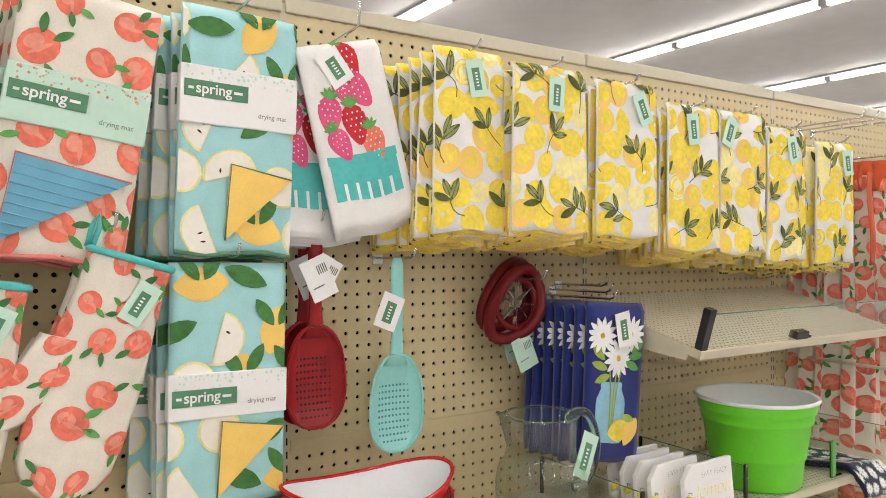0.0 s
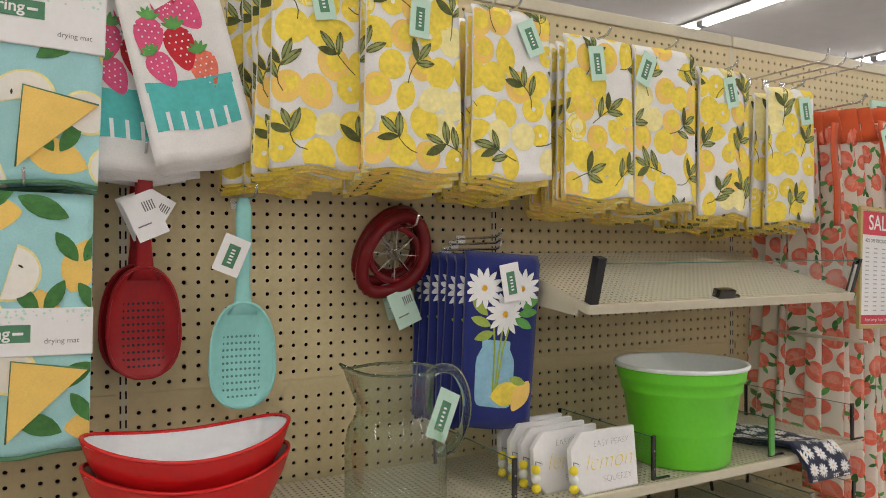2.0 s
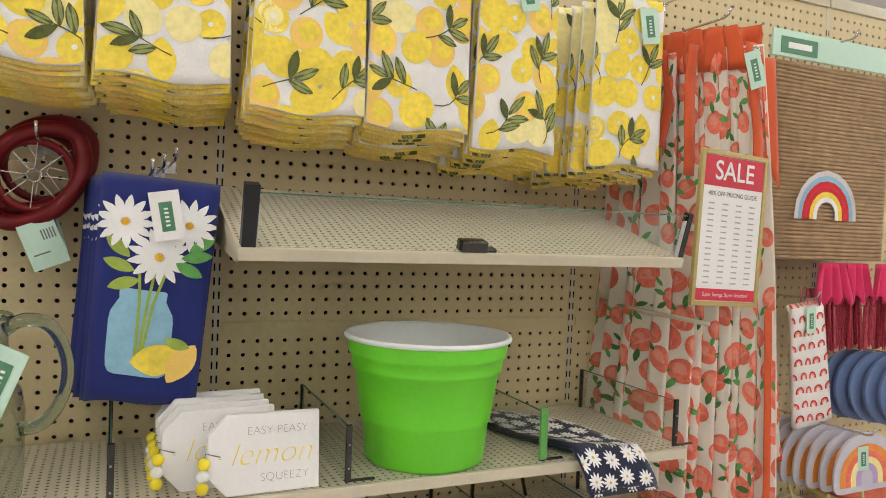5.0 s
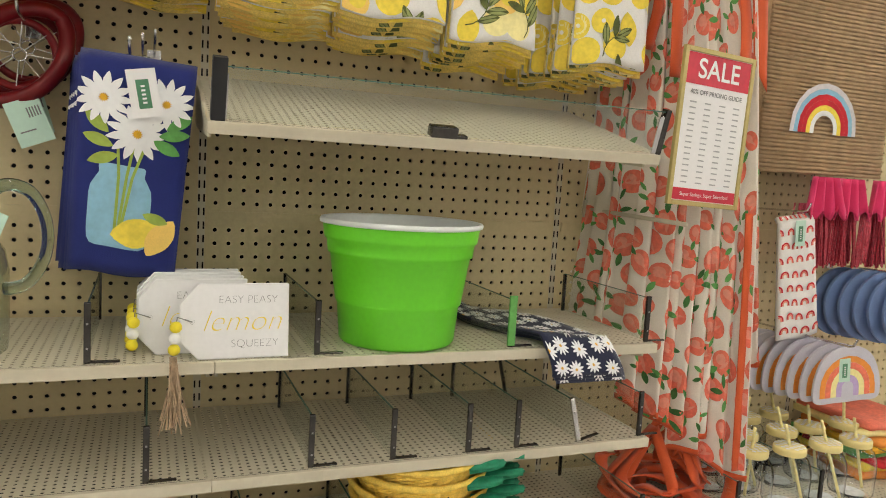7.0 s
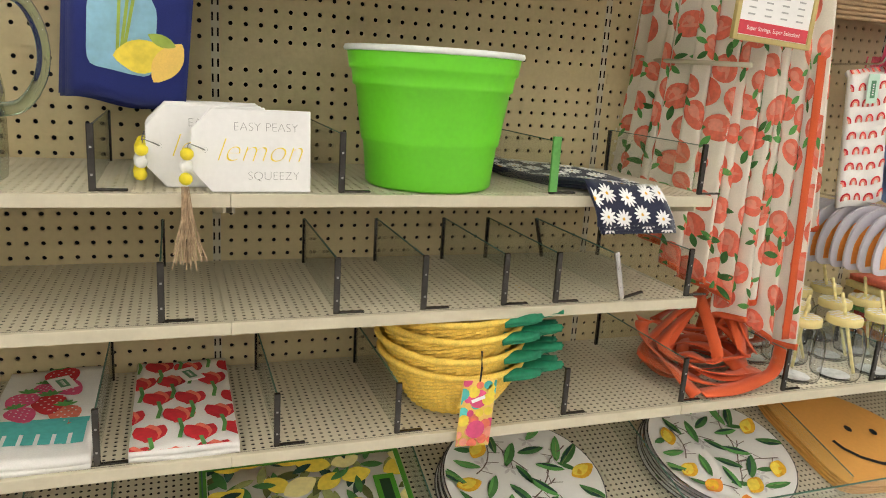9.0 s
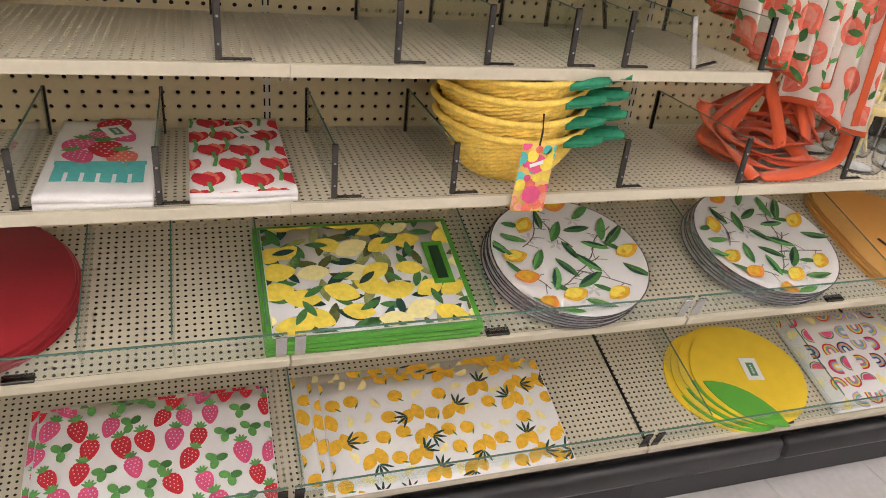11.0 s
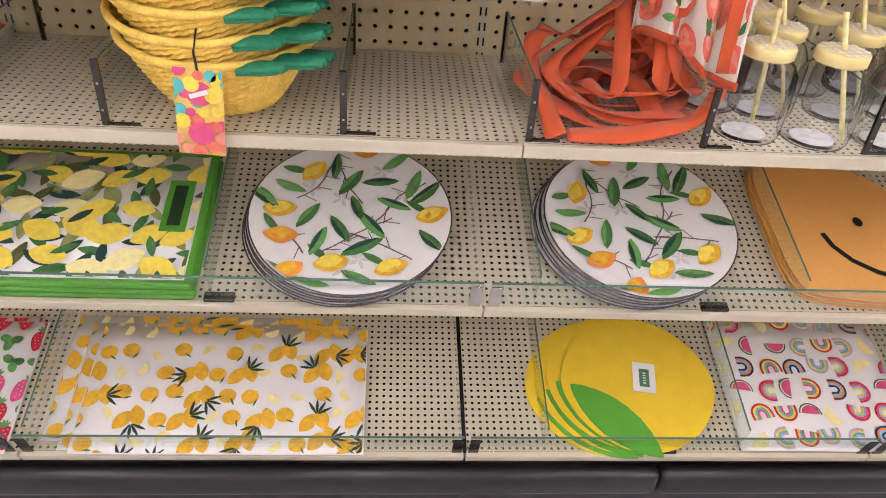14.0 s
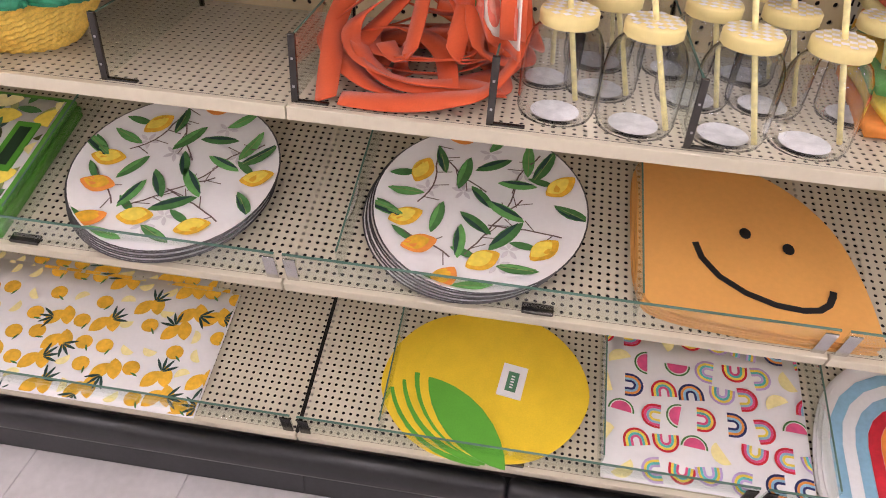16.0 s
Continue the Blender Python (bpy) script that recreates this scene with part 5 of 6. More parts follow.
p = Print(fp, 0.058, 0.115)
pts, r = spots(0.058, 0.115, 0.017, 3, 0.3)
for k, (x, y) in enumerate(pts):
    p.add(sh_circle(10), x, y, r.uniform(0.006, 0.011), (PK, R3, R2, Y1, TQ)[k % 5], 0)
p.layer = 14
for y in (0.03, 0.082):
    p.add(sh_circle(14), 0.03, y, 0.016, PK)
    p.stroke([(0.018, y - 0.004), (0.04, y + 0.004)], 0.006, WI)
p.done("printed_pattern", ct)
bar("string", [(0, 0.0, -0.004), (-0.002, -0.004, 0.02), (0.0, 0.008, 0.045)], 0.0016, BLACKI, ct, n=5)

# jars with straws
JAR = clear("clear_jar_glass", (1.0, 1.0, 1.0), 0.01, 1.30)
LID = C("yellow_gingham_lid", 0.84, 0.70, 0.30, 0.45, var=0.05)
STR = C("yellow_striped_straw", 0.86, 0.76, 0.35, 0.5, var=0.2, scale=90)


JARB = mat("base_shine", (0.78, 0.79, 0.78), 0.15, var=0.2, scale=40)


def jar():
    t = thing("mason_jar", Matrix(), "clear mason jar mug with gingham lid and straw", "jar", "mason jars")
    out = [(0.0, 0.001), (0.034, 0.001), (0.040, 0.004), (0.0425, 0.012), (0.0432, 0.045), (0.0430, 0.070), (0.0405, 0.086), (0.035, 0.098), (0.0295, 0.104), (0.0285, 0.117)]
    prof = out + [(max(0.0, x - 0.0013), max(z, 0.003)) for x, z in reversed(out)]
    lathe("glass", prof, JAR, t, "clear moulded glass", n=32).visible_shadow = False
    # Opaque pale disc: the bright shine of the clear base, put in as colour.
    lathe("glass_base", [(0.0, 0.0040), (0.022, 0.0042), (0.027, 0.0052)], JARB, t, "pale disc painted as the shine of the thick glass base", n=32)
    lathe("lid", [(0.0290, 0.1065), (0.0306, 0.108), (0.0297, 0.110), (0.0306, 0.1115), (0.0306, 0.119), (0.0292, 0.1215), (0.0, 0.1222)], LID, t, "gingham metal lid", n=32)
    v, f = [], []
    for i in range(-4, 5):
        for j in range(-4, 5):
            if (i + j) % 2 == 0 and math.hypot(i, j) * 0.0078 < 0.026:
                b = len(v)
                x, y, s = i * 0.0078, j * 0.0078, 0.0036
                v += [(x - s, y - s, 0.1226), (x + s, y - s, 0.1226), (x + s, y + s, 0.1226), (x - s, y + s, 0.1226)]
                f.append((b, b + 1, b + 2, b + 3))
    mesh_ob("gingham_check", v, f, PAPER, t, "white checks")["kind"] = "stuff"
    bar("straw", [(0.034, 0.010, 0.008), (0.0, 0.0, 0.122), (-0.012, -0.0035, 0.165)], 0.0031, STR, t, "yellow striped paper straw", n=8)
    return t


jr = jar()
r = random.Random(4)
spotsj = [(1.110, -0.290), (1.205, -0.302), (1.312, -0.302), (1.408, -0.300), (1.166, -0.205), (1.285, -0.205), (1.378, -0.200), (1.092, -0.185), (1.272, -0.108), (1.165, -0.105), (1.37, -0.10), (1.49, -0.2)]
for k, (x, y) in enumerate(spotsj):
    if k:
        copy_thing(jr, pose(x, y, Z4 + 0.0005, 0, 0, r.uniform(-70, 70)))
jr.matrix_basis = pose(*spotsj[0], Z4 + 0.0005, 0, 0, 35)
for ob in scene.objects:
    if ob.name.startswith("mason_jar"):
        ob.scale = (1.12, 1.12, 1.08)

# bright folded napkins behind the jars
for k, (x, y, m) in enumerate(((1.60, -0.16, OR), (1.61, -0.15, Y1), (1.62, -0.17, R1), (1.60, -0.15, G3), (1.61, -0.16, Y3), (1.62, -0.16, OR), (1.60, -0.15, Y2), (1.61, -0.15, R2))):
    t = thing("napkin", pose(x, y, Z4 + 0.001 + 0.017 * k, 0, 0, -6 + 5 * (k % 3)), "folded bright cotton napkin in a stack on the shelf", "napkin", "bright napkins")
    slab("cloth_fold", (lambda k: lambda u, v: ((u - 0.5) * 0.2, (v - 0.5) * 0.22, 0.016 + 0.002 * math.sin(9 * u + k)))(k), 10, 4, 0.014, m, t)

# ---- lower, sloping shelves ----
BOARDG = C("green_cutting_board", 0.08, 0.33, 0.03, 0.35, var=0.1, scale=10)


def cutting_board():
    t = thing("cutting_board", Matrix(), "green-edged cutting board with a lemon print", "cutting board", "lemon cutting boards")
    w, d = 0.372, 0.272
    bm = bmesh.new()
    add_box(bm, (0, 0, 0), (w, d, 0.011), 0.004)
    part("board", bm, BOARDG, t, "green plastic board")
    f = lambda u, v: (0.012 + u * (w - 0.024), 0.010 + v * (d - 0.020), 0.0114)
    slab("printed_face", f, 2, 2, 0.0003, PAPER, t)
    p = Print(f, w - 0.024, d - 0.020, 0.0004, inside=lambda x, y: not (x > 0.285 and 0.08 < y < 0.215 and x < 0.34))
    print_dense_lemon(p, 4)
    p.done("printed_pattern", t)
    bm = bmesh.new()
    add_box(bm, (w - 0.066, 0.098, 0.0118), (w - 0.026, 0.205, 0.0150), 0.0015)
    part("handle_frame", bm, BOARDG, t, "green handle surround", False)
    # The slot is a raised block; its dark green paints the recess's shade.
    bm = bmesh.new()
    add_box(bm, (w - 0.056, 0.110, 0.0145), (w - 0.036, 0.193, 0.0156), 0.0004)
    part("handle_slot", bm, C("green_slot_shade", 0.01, 0.04, 0.015, 0.6), t)
    return t


cb = cutting_board()
cb.matrix_basis = deck_pose(Z5, -0.040, 0.004, 0.026)
for k in range(2):
    copy_thing(cb, deck_pose(Z5, -0.040 + 0.003 * k, 0.004, 0.0005 + 0.0127 * k))

SILV = C("grey_charger_rim", 0.10, 0.095, 0.095, 0.3, metal=0.6)


def charger():
    t = thing("charger_plate", Matrix(), "round white charger plate with lemons and leaves", "charger plate", "lemon charger plates")
    R = 0.161
    prof = [(0.0, 0.004), (R * 0.8, 0.004), (R * 0.86, 0.006), (R * 0.985, 0.0115), (R, 0.0112), (R * 0.99, 0.009), (R * 0.86, 0.002), (R * 0.8, 0.0), (0.0, 0.0)]
    lathe("plate", prof[:4], PAPER, t, "glossy white printed face", n=56)
    lathe("rim", prof[3:], SILV, t, "grey metal underside", n=56)
    def f(u, v):
        x, y = (u - 0.5) * 2 * R, (v - 0.5) * 2 * R
        q = min(math.hypot(x, y), R) / R
        return (x, y, 0.0042 if q < 0.78 else 0.0042 + (q - 0.78) * 0.045)
    p = Print(f, 2 * R, 2 * R, 0.0007, inside=lambda x, y: math.hypot(x - R, y - R) < R * 1.1, radius=R * 0.975)
    print_botanical(p)
    p.done("printed_pattern", t)
    return t


PAPER.node_tree.nodes["Principled BSDF"].inputs["Roughness"].default_value = 0.4
for x, v, n, dx, turn in ((0.553, 0.150, 6, -0.002, 0), (1.025, 0.156, 6, -0.003, 24)):
    ch = charger()
    for k in range(n):
        m = deck_pose(Z5, x + dx * (n - 1 - k) + 0.002 * (k % 2), v - 0.001 * (k % 2), 0.0005 + 0.0062 * k) @ pose(0, 0, 0, 0, 0, turn + 25 * (k < n - 1) * k)
        if k == n - 1:
            ch.matrix_basis = m
        else:
            copy_thing(ch, m)

REDF = C("red_felt", 0.32, 0.008, 0.014, 0.9, **CLOTH)
rp = thing("round_placemat", Matrix(), "round red felt placemat in a stack", "placemat", "red placemats")
lathe("felt", [(0.0, 0.0), (0.158, 0.0), (0.160, 0.002), (0.158, 0.004), (0.0, 0.0042)], REDF, rp, n=56)
rp.matrix_basis = deck_pose(Z5, -0.485, 0.172, 0.033)
for k in range(7):
    copy_thing(rp, deck_pose(Z5, -0.485 + 0.004 * ((k * 3) % 4) - 0.004, 0.170, 0.0005 + 0.0046 * k))


def outline_mat(name, pts, th, material, label, cat, group, n=72):
    """A flat mat cut to a smooth closed outline."""
    k = len(pts)
    ring = []
    for i in range(n):
        s = i / n * k
        a, q = int(s), s - int(s)
        p0, p1, p2, p3 = (Vector(pts[(a + d) % k]) for d in (-1, 0, 1, 2))
        ring.append(0.5 * ((2 * p1) + (p2 - p0) * q + (2 * p0 - 5 * p1 + 4 * p2 - p3) * q * q + (3 * p1 - p0 - 3 * p2 + p3) * q ** 3))
    c = sum(ring, Vector((0, 0))) / n
    v = [(c.x, c.y, th), (c.x, c.y, 0)] + [(p.x, p.y, th) for p in ring] + [(p.x, p.y, 0) for p in ring]
    f = []
    for i in range(n):
        j = (i + 1) % n
        f += [(0, 2 + i, 2 + j), (1, 2 + n + j, 2 + n + i), (2 + i, 2 + n + i, 2 + n + j, 2 + j)]
    t = thing(name, Matrix(), label, cat, group)
    mesh_ob("mat", v, f, material, t)
    return t


SMILE = C("orange_vinyl_mat", 0.80, 0.40, 0.10, 0.55, var=0.05, scale=8)
sm = outline_mat("smiley_placemat", [(0.035, 0.018), (0.16, 0.004), (0.315, 0.004), (0.326, 0.02), (0.315, 0.11), (0.285, 0.20), (0.22, 0.275), (0.14, 0.31), (0.04, 0.32), (0.004, 0.28), (0.0, 0.15), (0.006, 0.055)], 0.003, SMILE, "orange smiling fruit-shaped placemat", "placemat", "smiley placemats")
p = Print(lambda u, v: (u * 0.33, v * 0.33, 0.003), 0.33, 0.33, 0.0004)
for x, y in ((0.158, 0.170), (0.218, 0.150)):
    p.add(sh_circle(16), x, y, 0.0085, BLACKI, 0, 0.0105)
p.stroke([(0.084, 0.142), (0.092, 0.115), (0.115, 0.085), (0.150, 0.062), (0.190, 0.048), (0.225, 0.045), (0.248, 0.049), (0.262, 0.060), (0.269, 0.075), (0.271, 0.084)], 0.010, BLACKI)
p.done("face_print", sm)
sm.matrix_basis = deck_pose(Z5, 1.261, 0.005, 0.024)
for k in range(5):
    copy_thing(sm, deck_pose(Z5, 1.259 - 0.003 * (k % 2), 0.006 + 0.003 * (k % 3), 0.0005 + 0.0046 * k))


def placemat(w, d, fn, label, group):
    t = thing("placemat", Matrix(), label, "placemat", group)
    f = flat(w, d, 0.0004, 1.0, 0.0028)
    slab("mat", f, 10, 6, 0.0024, PAPER, t)
    p = Print(f, w, d, 0.0004)
    fn(p)
    p.done("printed_pattern", t)
    return t


def lay(t, z0, spotlist):
    for k, (x, v, h, rz) in enumerate(spotlist):
        m = deck_pose(z0, x, v, h) @ pose(0, 0, 0, 0, 0, rz)
        if k == 0:
            t.matrix_basis = m
        else:
            copy_thing(t, m)


lay(placemat(0.42, 0.262, lambda p: print_berry_mat(p, 2), "white placemat with strawberries and leaves", "strawberry placemats"), Z6, [(-0.440, -0.004, 0.0065, 0), (-0.452, 0.004, 0.0035, 0.4), (-0.446, 0.000, 0.0005, 0)])
lay(placemat(0.50, 0.256, lambda p: print_lemon_mat(p, 9), "white placemat with yellow lemons and leaves", "lemon placemats"), Z6, [(0.082, -0.004, 0.0065, 0), (0.062, 0.004, 0.0035, 0.3), (0.030, 0.022, 0.0005, 0.2)])
lay(placemat(0.342, 0.280, lambda p: print_rainbow_mat(p, 5), "white placemat with rainbows and watermelon slices", "rainbow placemats"), Z6, [(1.281, 0.004, 0.0095, 0), (1.277, 0.008, 0.0065, 0.4), (1.279, 0.006, 0.0035, 0), (1.277, 0.008, 0.0005, 0)])

FELT = C("yellow_felt", 0.88, 0.60, 0.02, 0.9, **CLOTH)
FELTG = C("green_felt", 0.10, 0.40, 0.03, 0.9, **CLOTH)
fl = outline_mat("lemon_placemat", [(0.143 * math.cos(a) * (1 + 0.05 * math.cos(a) ** 8), 0.143 * math.sin(a)) for a in [k * math.pi / 8 for k in range(16)]], 0.003, FELT, "yellow felt lemon-shaped placemat with a green leaf", "placemat", "lemon felt placemats")
lf = bmesh.new()
pts = [(x * 0.105, y * 0.105) for x, y in sh_leaf(0.36, 20)]
top = [lf.verts.new((x, y, 0.0055)) for x, y in pts]
bot = [lf.verts.new((x, y, 0.0032)) for x, y in pts]
lf.faces.new(top), lf.faces.new(bot[::-1])
for k in range(20):
    lf.faces.new((top[k], bot[k], bot[(k + 1) % 20], top[(k + 1) % 20]))
part("leaf", lf, FELTG, fl, "green felt leaf").matrix_local = pose(-0.058, -0.080, 0, 0, 0, -44)
fl.matrix_basis = deck_pose(Z6, 1.102, 0.140, 0.014)
for k in range(3):
    copy_thing(fl, deck_pose(Z6, 1.076 - 0.021 * (2 - k), 0.140 + 0.004 * k, 0.0005 + 0.0045 * k) @ pose(0, 0, 0, 0, 0, 5 * (2 - k)))
tg = hang_tag(fl, 0, 0, 0, 0.044, 0.064, 0, PAPER)
tg.matrix_local = pose(0.018, 0.04, 0.005, -90, 0, 0) @ pose(0, 0, 0, 0, 8, 0)

RB = [WI, BL, WI, R2, R1, OR, Y1, WI]
ar = outline_mat("rainbow_placemat", [(-0.155, 0.0), (-0.05, -0.006), (0.05, -0.006), (0.155, 0.0), (0.165, 0.10), (0.13, 0.215), (0.05, 0.285), (-0.05, 0.285), (-0.13, 0.215), (-0.165, 0.10)], 0.003, PAPER, "rainbow arch-shaped placemat in a stack", "placemat", "rainbow arch placemats")
p = Print(lambda u, v: ((u - 0.5) * 0.33, v * 0.3, 0.003), 0.33, 0.3, 0.0004)
p.arch(0.165, 0.115, 0.15, [BL, WI, BL, R1, OR, Y1], 0, 0.021, leg=0.10)
p.done("printed_pattern", ar)
ar.matrix_basis = deck_pose(Z6, 1.806, 0.008, 0.014)
for k in range(3):
    copy_thing(ar, deck_pose(Z6, 1.800 - 0.004 * (k % 2), 0.010, 0.0005 + 0.0045 * k))


# ---- right section: aprons, bag, small goods ----
def apron_panel(cx, w0, w1, ztop, zbot, folds, amp, ph, skew):
    def f(u, v):
        q = 1 - v
        w = w0 + (w1 - w0) * max(q, 0.0) ** 0.8
        x = cx(q) + (u - 0.5) * w
        y = skew * (u - 0.5) + amp * (0.35 + 0.65 * q) * math.sin(folds * math.pi * u + ph + 0.4 * q) + 0.3 * amp * math.sin(2.3 * folds * u + 2 * ph)
        return (x, y, ztop - (ztop - zbot) * q + 0.022 * math.sin(5 * u + ph) * q)
    return f


APR = C("cream_apron_cotton", 0.84, 0.77, 0.68, 0.9, **CLOTH)
APRONS = ((-0.270, 0.925, 1.012, 0.110, 0.900, 0.3), (-0.235, 0.905, 0.955, 0.130, 0.975, 1.4), (-0.215, 0.955, 1.085, 0.110, 1.085, 2.6), (-0.200, 0.890, 0.930, 0.150, 1.00, 2.2), (-0.165, 0.885, 0.915, 0.150, 1.04, 0.9),
          (-0.130, 0.882, 0.895, 0.145, 1.07, 3.0), (-0.095, 0.880, 0.882, 0.14, 1.09, 1.9), (-0.060, 0.878, 0.872, 0.13, 1.10, 0.5))
for k, (y, cx0, cx1, w1, zb, ph) in enumerate(APRONS):
    t = thing("apron", pose(0, y, 0), "cream peach-print apron with orange straps, hung on a hook", "apron", "peach aprons")
    f = apron_panel(lambda q, a=cx0, b=cx1: a + (b - a) * q + 0.012 * math.sin(4 * q), 0.060, w1, 1.945, zb, 5 + k % 3, 0.019, ph, -0.09)
    slab("skirt", f, 48, 40, 0.002, APR, t)
    p = Print(f, 0.31, 1.945 - zb, 0.0012)
    print_peach(p, 30 + k, 0.066, 0.026)
    p.done("printed_pattern", t)
    top = lambda u, v, a=cx0: (a - 0.032 + u * 0.064 + 0.006 * math.sin(9 * u), 0.03 - 0.06 * u + 0.012 * math.sin(15 * u + 3 * v), 1.90 + 0.085 * v)
    slab("waistband", top, 24, 4, 0.003, ORANGE, t, "gathered orange neck band")
    sx = -0.030 if k % 2 else 0.026
    strap = lambda u, v, a=cx0, sx=sx, k=k: (a + sx + (u - 0.5) * 0.026 + 0.010 * math.sin(4 * v + k), -0.04 - 0.008 * math.sin(5 * v), 1.60 + 0.03 * k + (0.35 - 0.03 * k) * v)
    if k in (0, 3, 5):
        slab("strap", strap, 2, 14, 0.002, ORANGE, t, "orange webbing strap")
    if k == 0:
        edge = lambda u, v: (lambda q: (q[0] + (u - 0.5) * 0.030, q[1] - 0.010, q[2]))(f(0.93, 0.02 + 0.5 * v))
        slab("edge_band", edge, 2, 30, 0.002, ORANGE, t, "orange bound edge")
        bib = lambda u, v: (0.955 + 0.035 * u + 0.03 * (1 - v), -0.045 - 0.004 * u, 1.72 + 0.2 * v - 0.05 * u * (1 - v))
        slab("bib_band", bib, 4, 8, 0.002, ORANGE, t, "orange bib band")
        hang_tag(t, cx0 - 0.005, -0.055, 1.925, 0.04, 0.07, 20, MINT)
        bar("ring", [(cx0 + 0.012 + 0.011 * math.cos(q * 0.5236), -0.05, 1.925 + 0.011 * math.sin(q * 0.5236)) for q in range(12)], 0.0018, BRIGHT, t, "metal strap ring", n=6, close=True)
    hem = lambda u, v, f=f: (lambda q: (q[0], q[1] - 0.003, q[2] + 0.012 * v))(f(u, 0.0))
    slab("hem", hem, 44, 1, 0.003, ORANGE, t, "orange hem")
peg_hook(0.90, 1.995, 0.27, 0.02)


def ribbon(t, pts, w, seed):
    pts = [Vector(p) for p in pts]
    k = len(pts)
    def at(v):
        s = min(max(v, 0.0), 0.9999) * (k - 1)
        a, q = int(s), s - int(s)
        p0, p1, p2, p3 = (pts[min(max(a + d, 0), k - 1)] for d in (-1, 0, 1, 2))
        return 0.5 * ((2 * p1) + (p2 - p0) * q + (2 * p0 - 5 * p1 + 4 * p2 - p3) * q * q + (3 * p1 - p0 - 3 * p2 + p3) * q ** 3)
    def f(u, v):
        p = at(v)
        d = at(v + 0.02) - at(v - 0.02)
        side = Vector((-d.y, d.x, 0.55 * math.sin(5 * v + seed) * d.length))
        if side.length < 1e-6:
            side = Vector((1, 0, 0))
        return p + side.normalized() * (u - 0.5) * w
    return slab("tie", f, 2, 34, 0.0016, ORANGE, t, "orange webbing tie")


t = thing("apron_ties", pose(0, 0, Z4), "tangled orange apron ties heaped on the shelf", "apron ties")
r = random.Random(12)
for k in range(15):
    a0, turn = r.uniform(0, 6.28), r.choice((-1, 1)) * r.uniform(0.5, 0.95)
    cx, cy = 0.93 + r.uniform(-0.035, 0.045), -0.20 + r.uniform(-0.03, 0.03)
    pts = [(0.95 + r.uniform(-0.03, 0.05), -0.20 + r.uniform(-0.04, 0.04), 0.11 + r.uniform(0, 0.06))]
    rr = r.uniform(0.05, 0.10)
    for j in range(6):
        a = a0 + j * turn
        pts.append((cx + rr * 1.1 * math.cos(a), max(-0.33, min(-0.05, cy + rr * math.sin(a))), max(0.006, 0.050 - 0.011 * j + r.uniform(-0.008, 0.016))))
        rr *= r.uniform(0.85, 1.15)
    ribbon(t, pts, 0.025, k)
ribbon(t, [(1.045, -0.262, 0.17), (1.062, -0.285, 0.09), (1.030, -0.315, 0.035), (0.978, -0.325, 0.018), (0.917, -0.332, 0.010), (0.848, -0.330, 0.007)], 0.027, 1)
ribbon(t, [(0.90, -0.13, 0.075), (0.83, -0.15, 0.085), (0.812, -0.20, 0.060), (0.822, -0.27, 0.035), (0.832, -0.335, 0.006)], 0.028, 2)
ribbon(t, [(0.83, -0.13, 0.09), (0.90, -0.16, 0.075), (0.97, -0.21, 0.085), (1.03, -0.25, 0.12), (1.05, -0.26, 0.17)], 0.028, 3)
ribbon(t, [(0.82, -0.19, 0.03), (0.90, -0.20, 0.055), (0.96, -0.24, 0.045), (0.98, -0.31, 0.012)], 0.028, 4)
ribbon(t, [(1.05, -0.24, 0.12), (1.075, -0.22, 0.06), (1.06, -0.18, 0.05), (1.02, -0.15, 0.10)], 0.027, 5)

# burlap bag with a rainbow patch
t = thing("tote_bag", pose(1.432, -0.10, 1.995), "woven jute tote bag with a rainbow patch and mint card", "bag")
f = lambda u, v: ((u - 0.5) * 0.41, -0.004 * math.sin(4 * u + 3 * v), -0.465 * (1 - v))
slab("body", f, 10, 12, 0.03, BURLAP, t)
vs, fs = [], []
for k in range(48):
    a2, b2 = tube([(-0.206, -0.002 + f(0, 0.5)[1], -0.465 + 0.0097 * k), (0, f(0.5, k / 48)[1] - 0.002, -0.465 + 0.0097 * k), (0.206, -0.002, -0.465 + 0.0097 * k)], 0.0047, 6)
    fs += [tuple(q + len(vs) for q in g) for g in b2]
    vs += a2
mesh_ob("woven_cord", vs, fs, BURLAP, t, "ribbed jute cords", smooth=True)["kind"] = "stuff"
p = Print(lambda u, v: (-0.135 + u * 0.23, -0.013, -0.38 + v * 0.15), 0.23, 0.15, 0.001)
p.arch(0.115, 0.02, 0.108, [PU2, BL, R1, R1, Y1, WI], 0, 0.0128, leg=0.012)
p.done("rainbow_patch", t, "embroidered rainbow patch")
bm = bmesh.new()
add_box(bm, (-0.225, -0.014, 0.004), (0.225, -0.008, 0.066), 0.001)
hc = part("header_card", bm, MINT, t, "mint header card")
box("label_bar", (-0.20, -0.0155, 0.012), (-0.08, -0.0145, 0.05), LABELG, hc)
box("white_bar", (-0.178, -0.0165, 0.024), (-0.10, -0.0158, 0.038), PAPER, hc)
peg_hook(1.432, 2.055, 0.14)

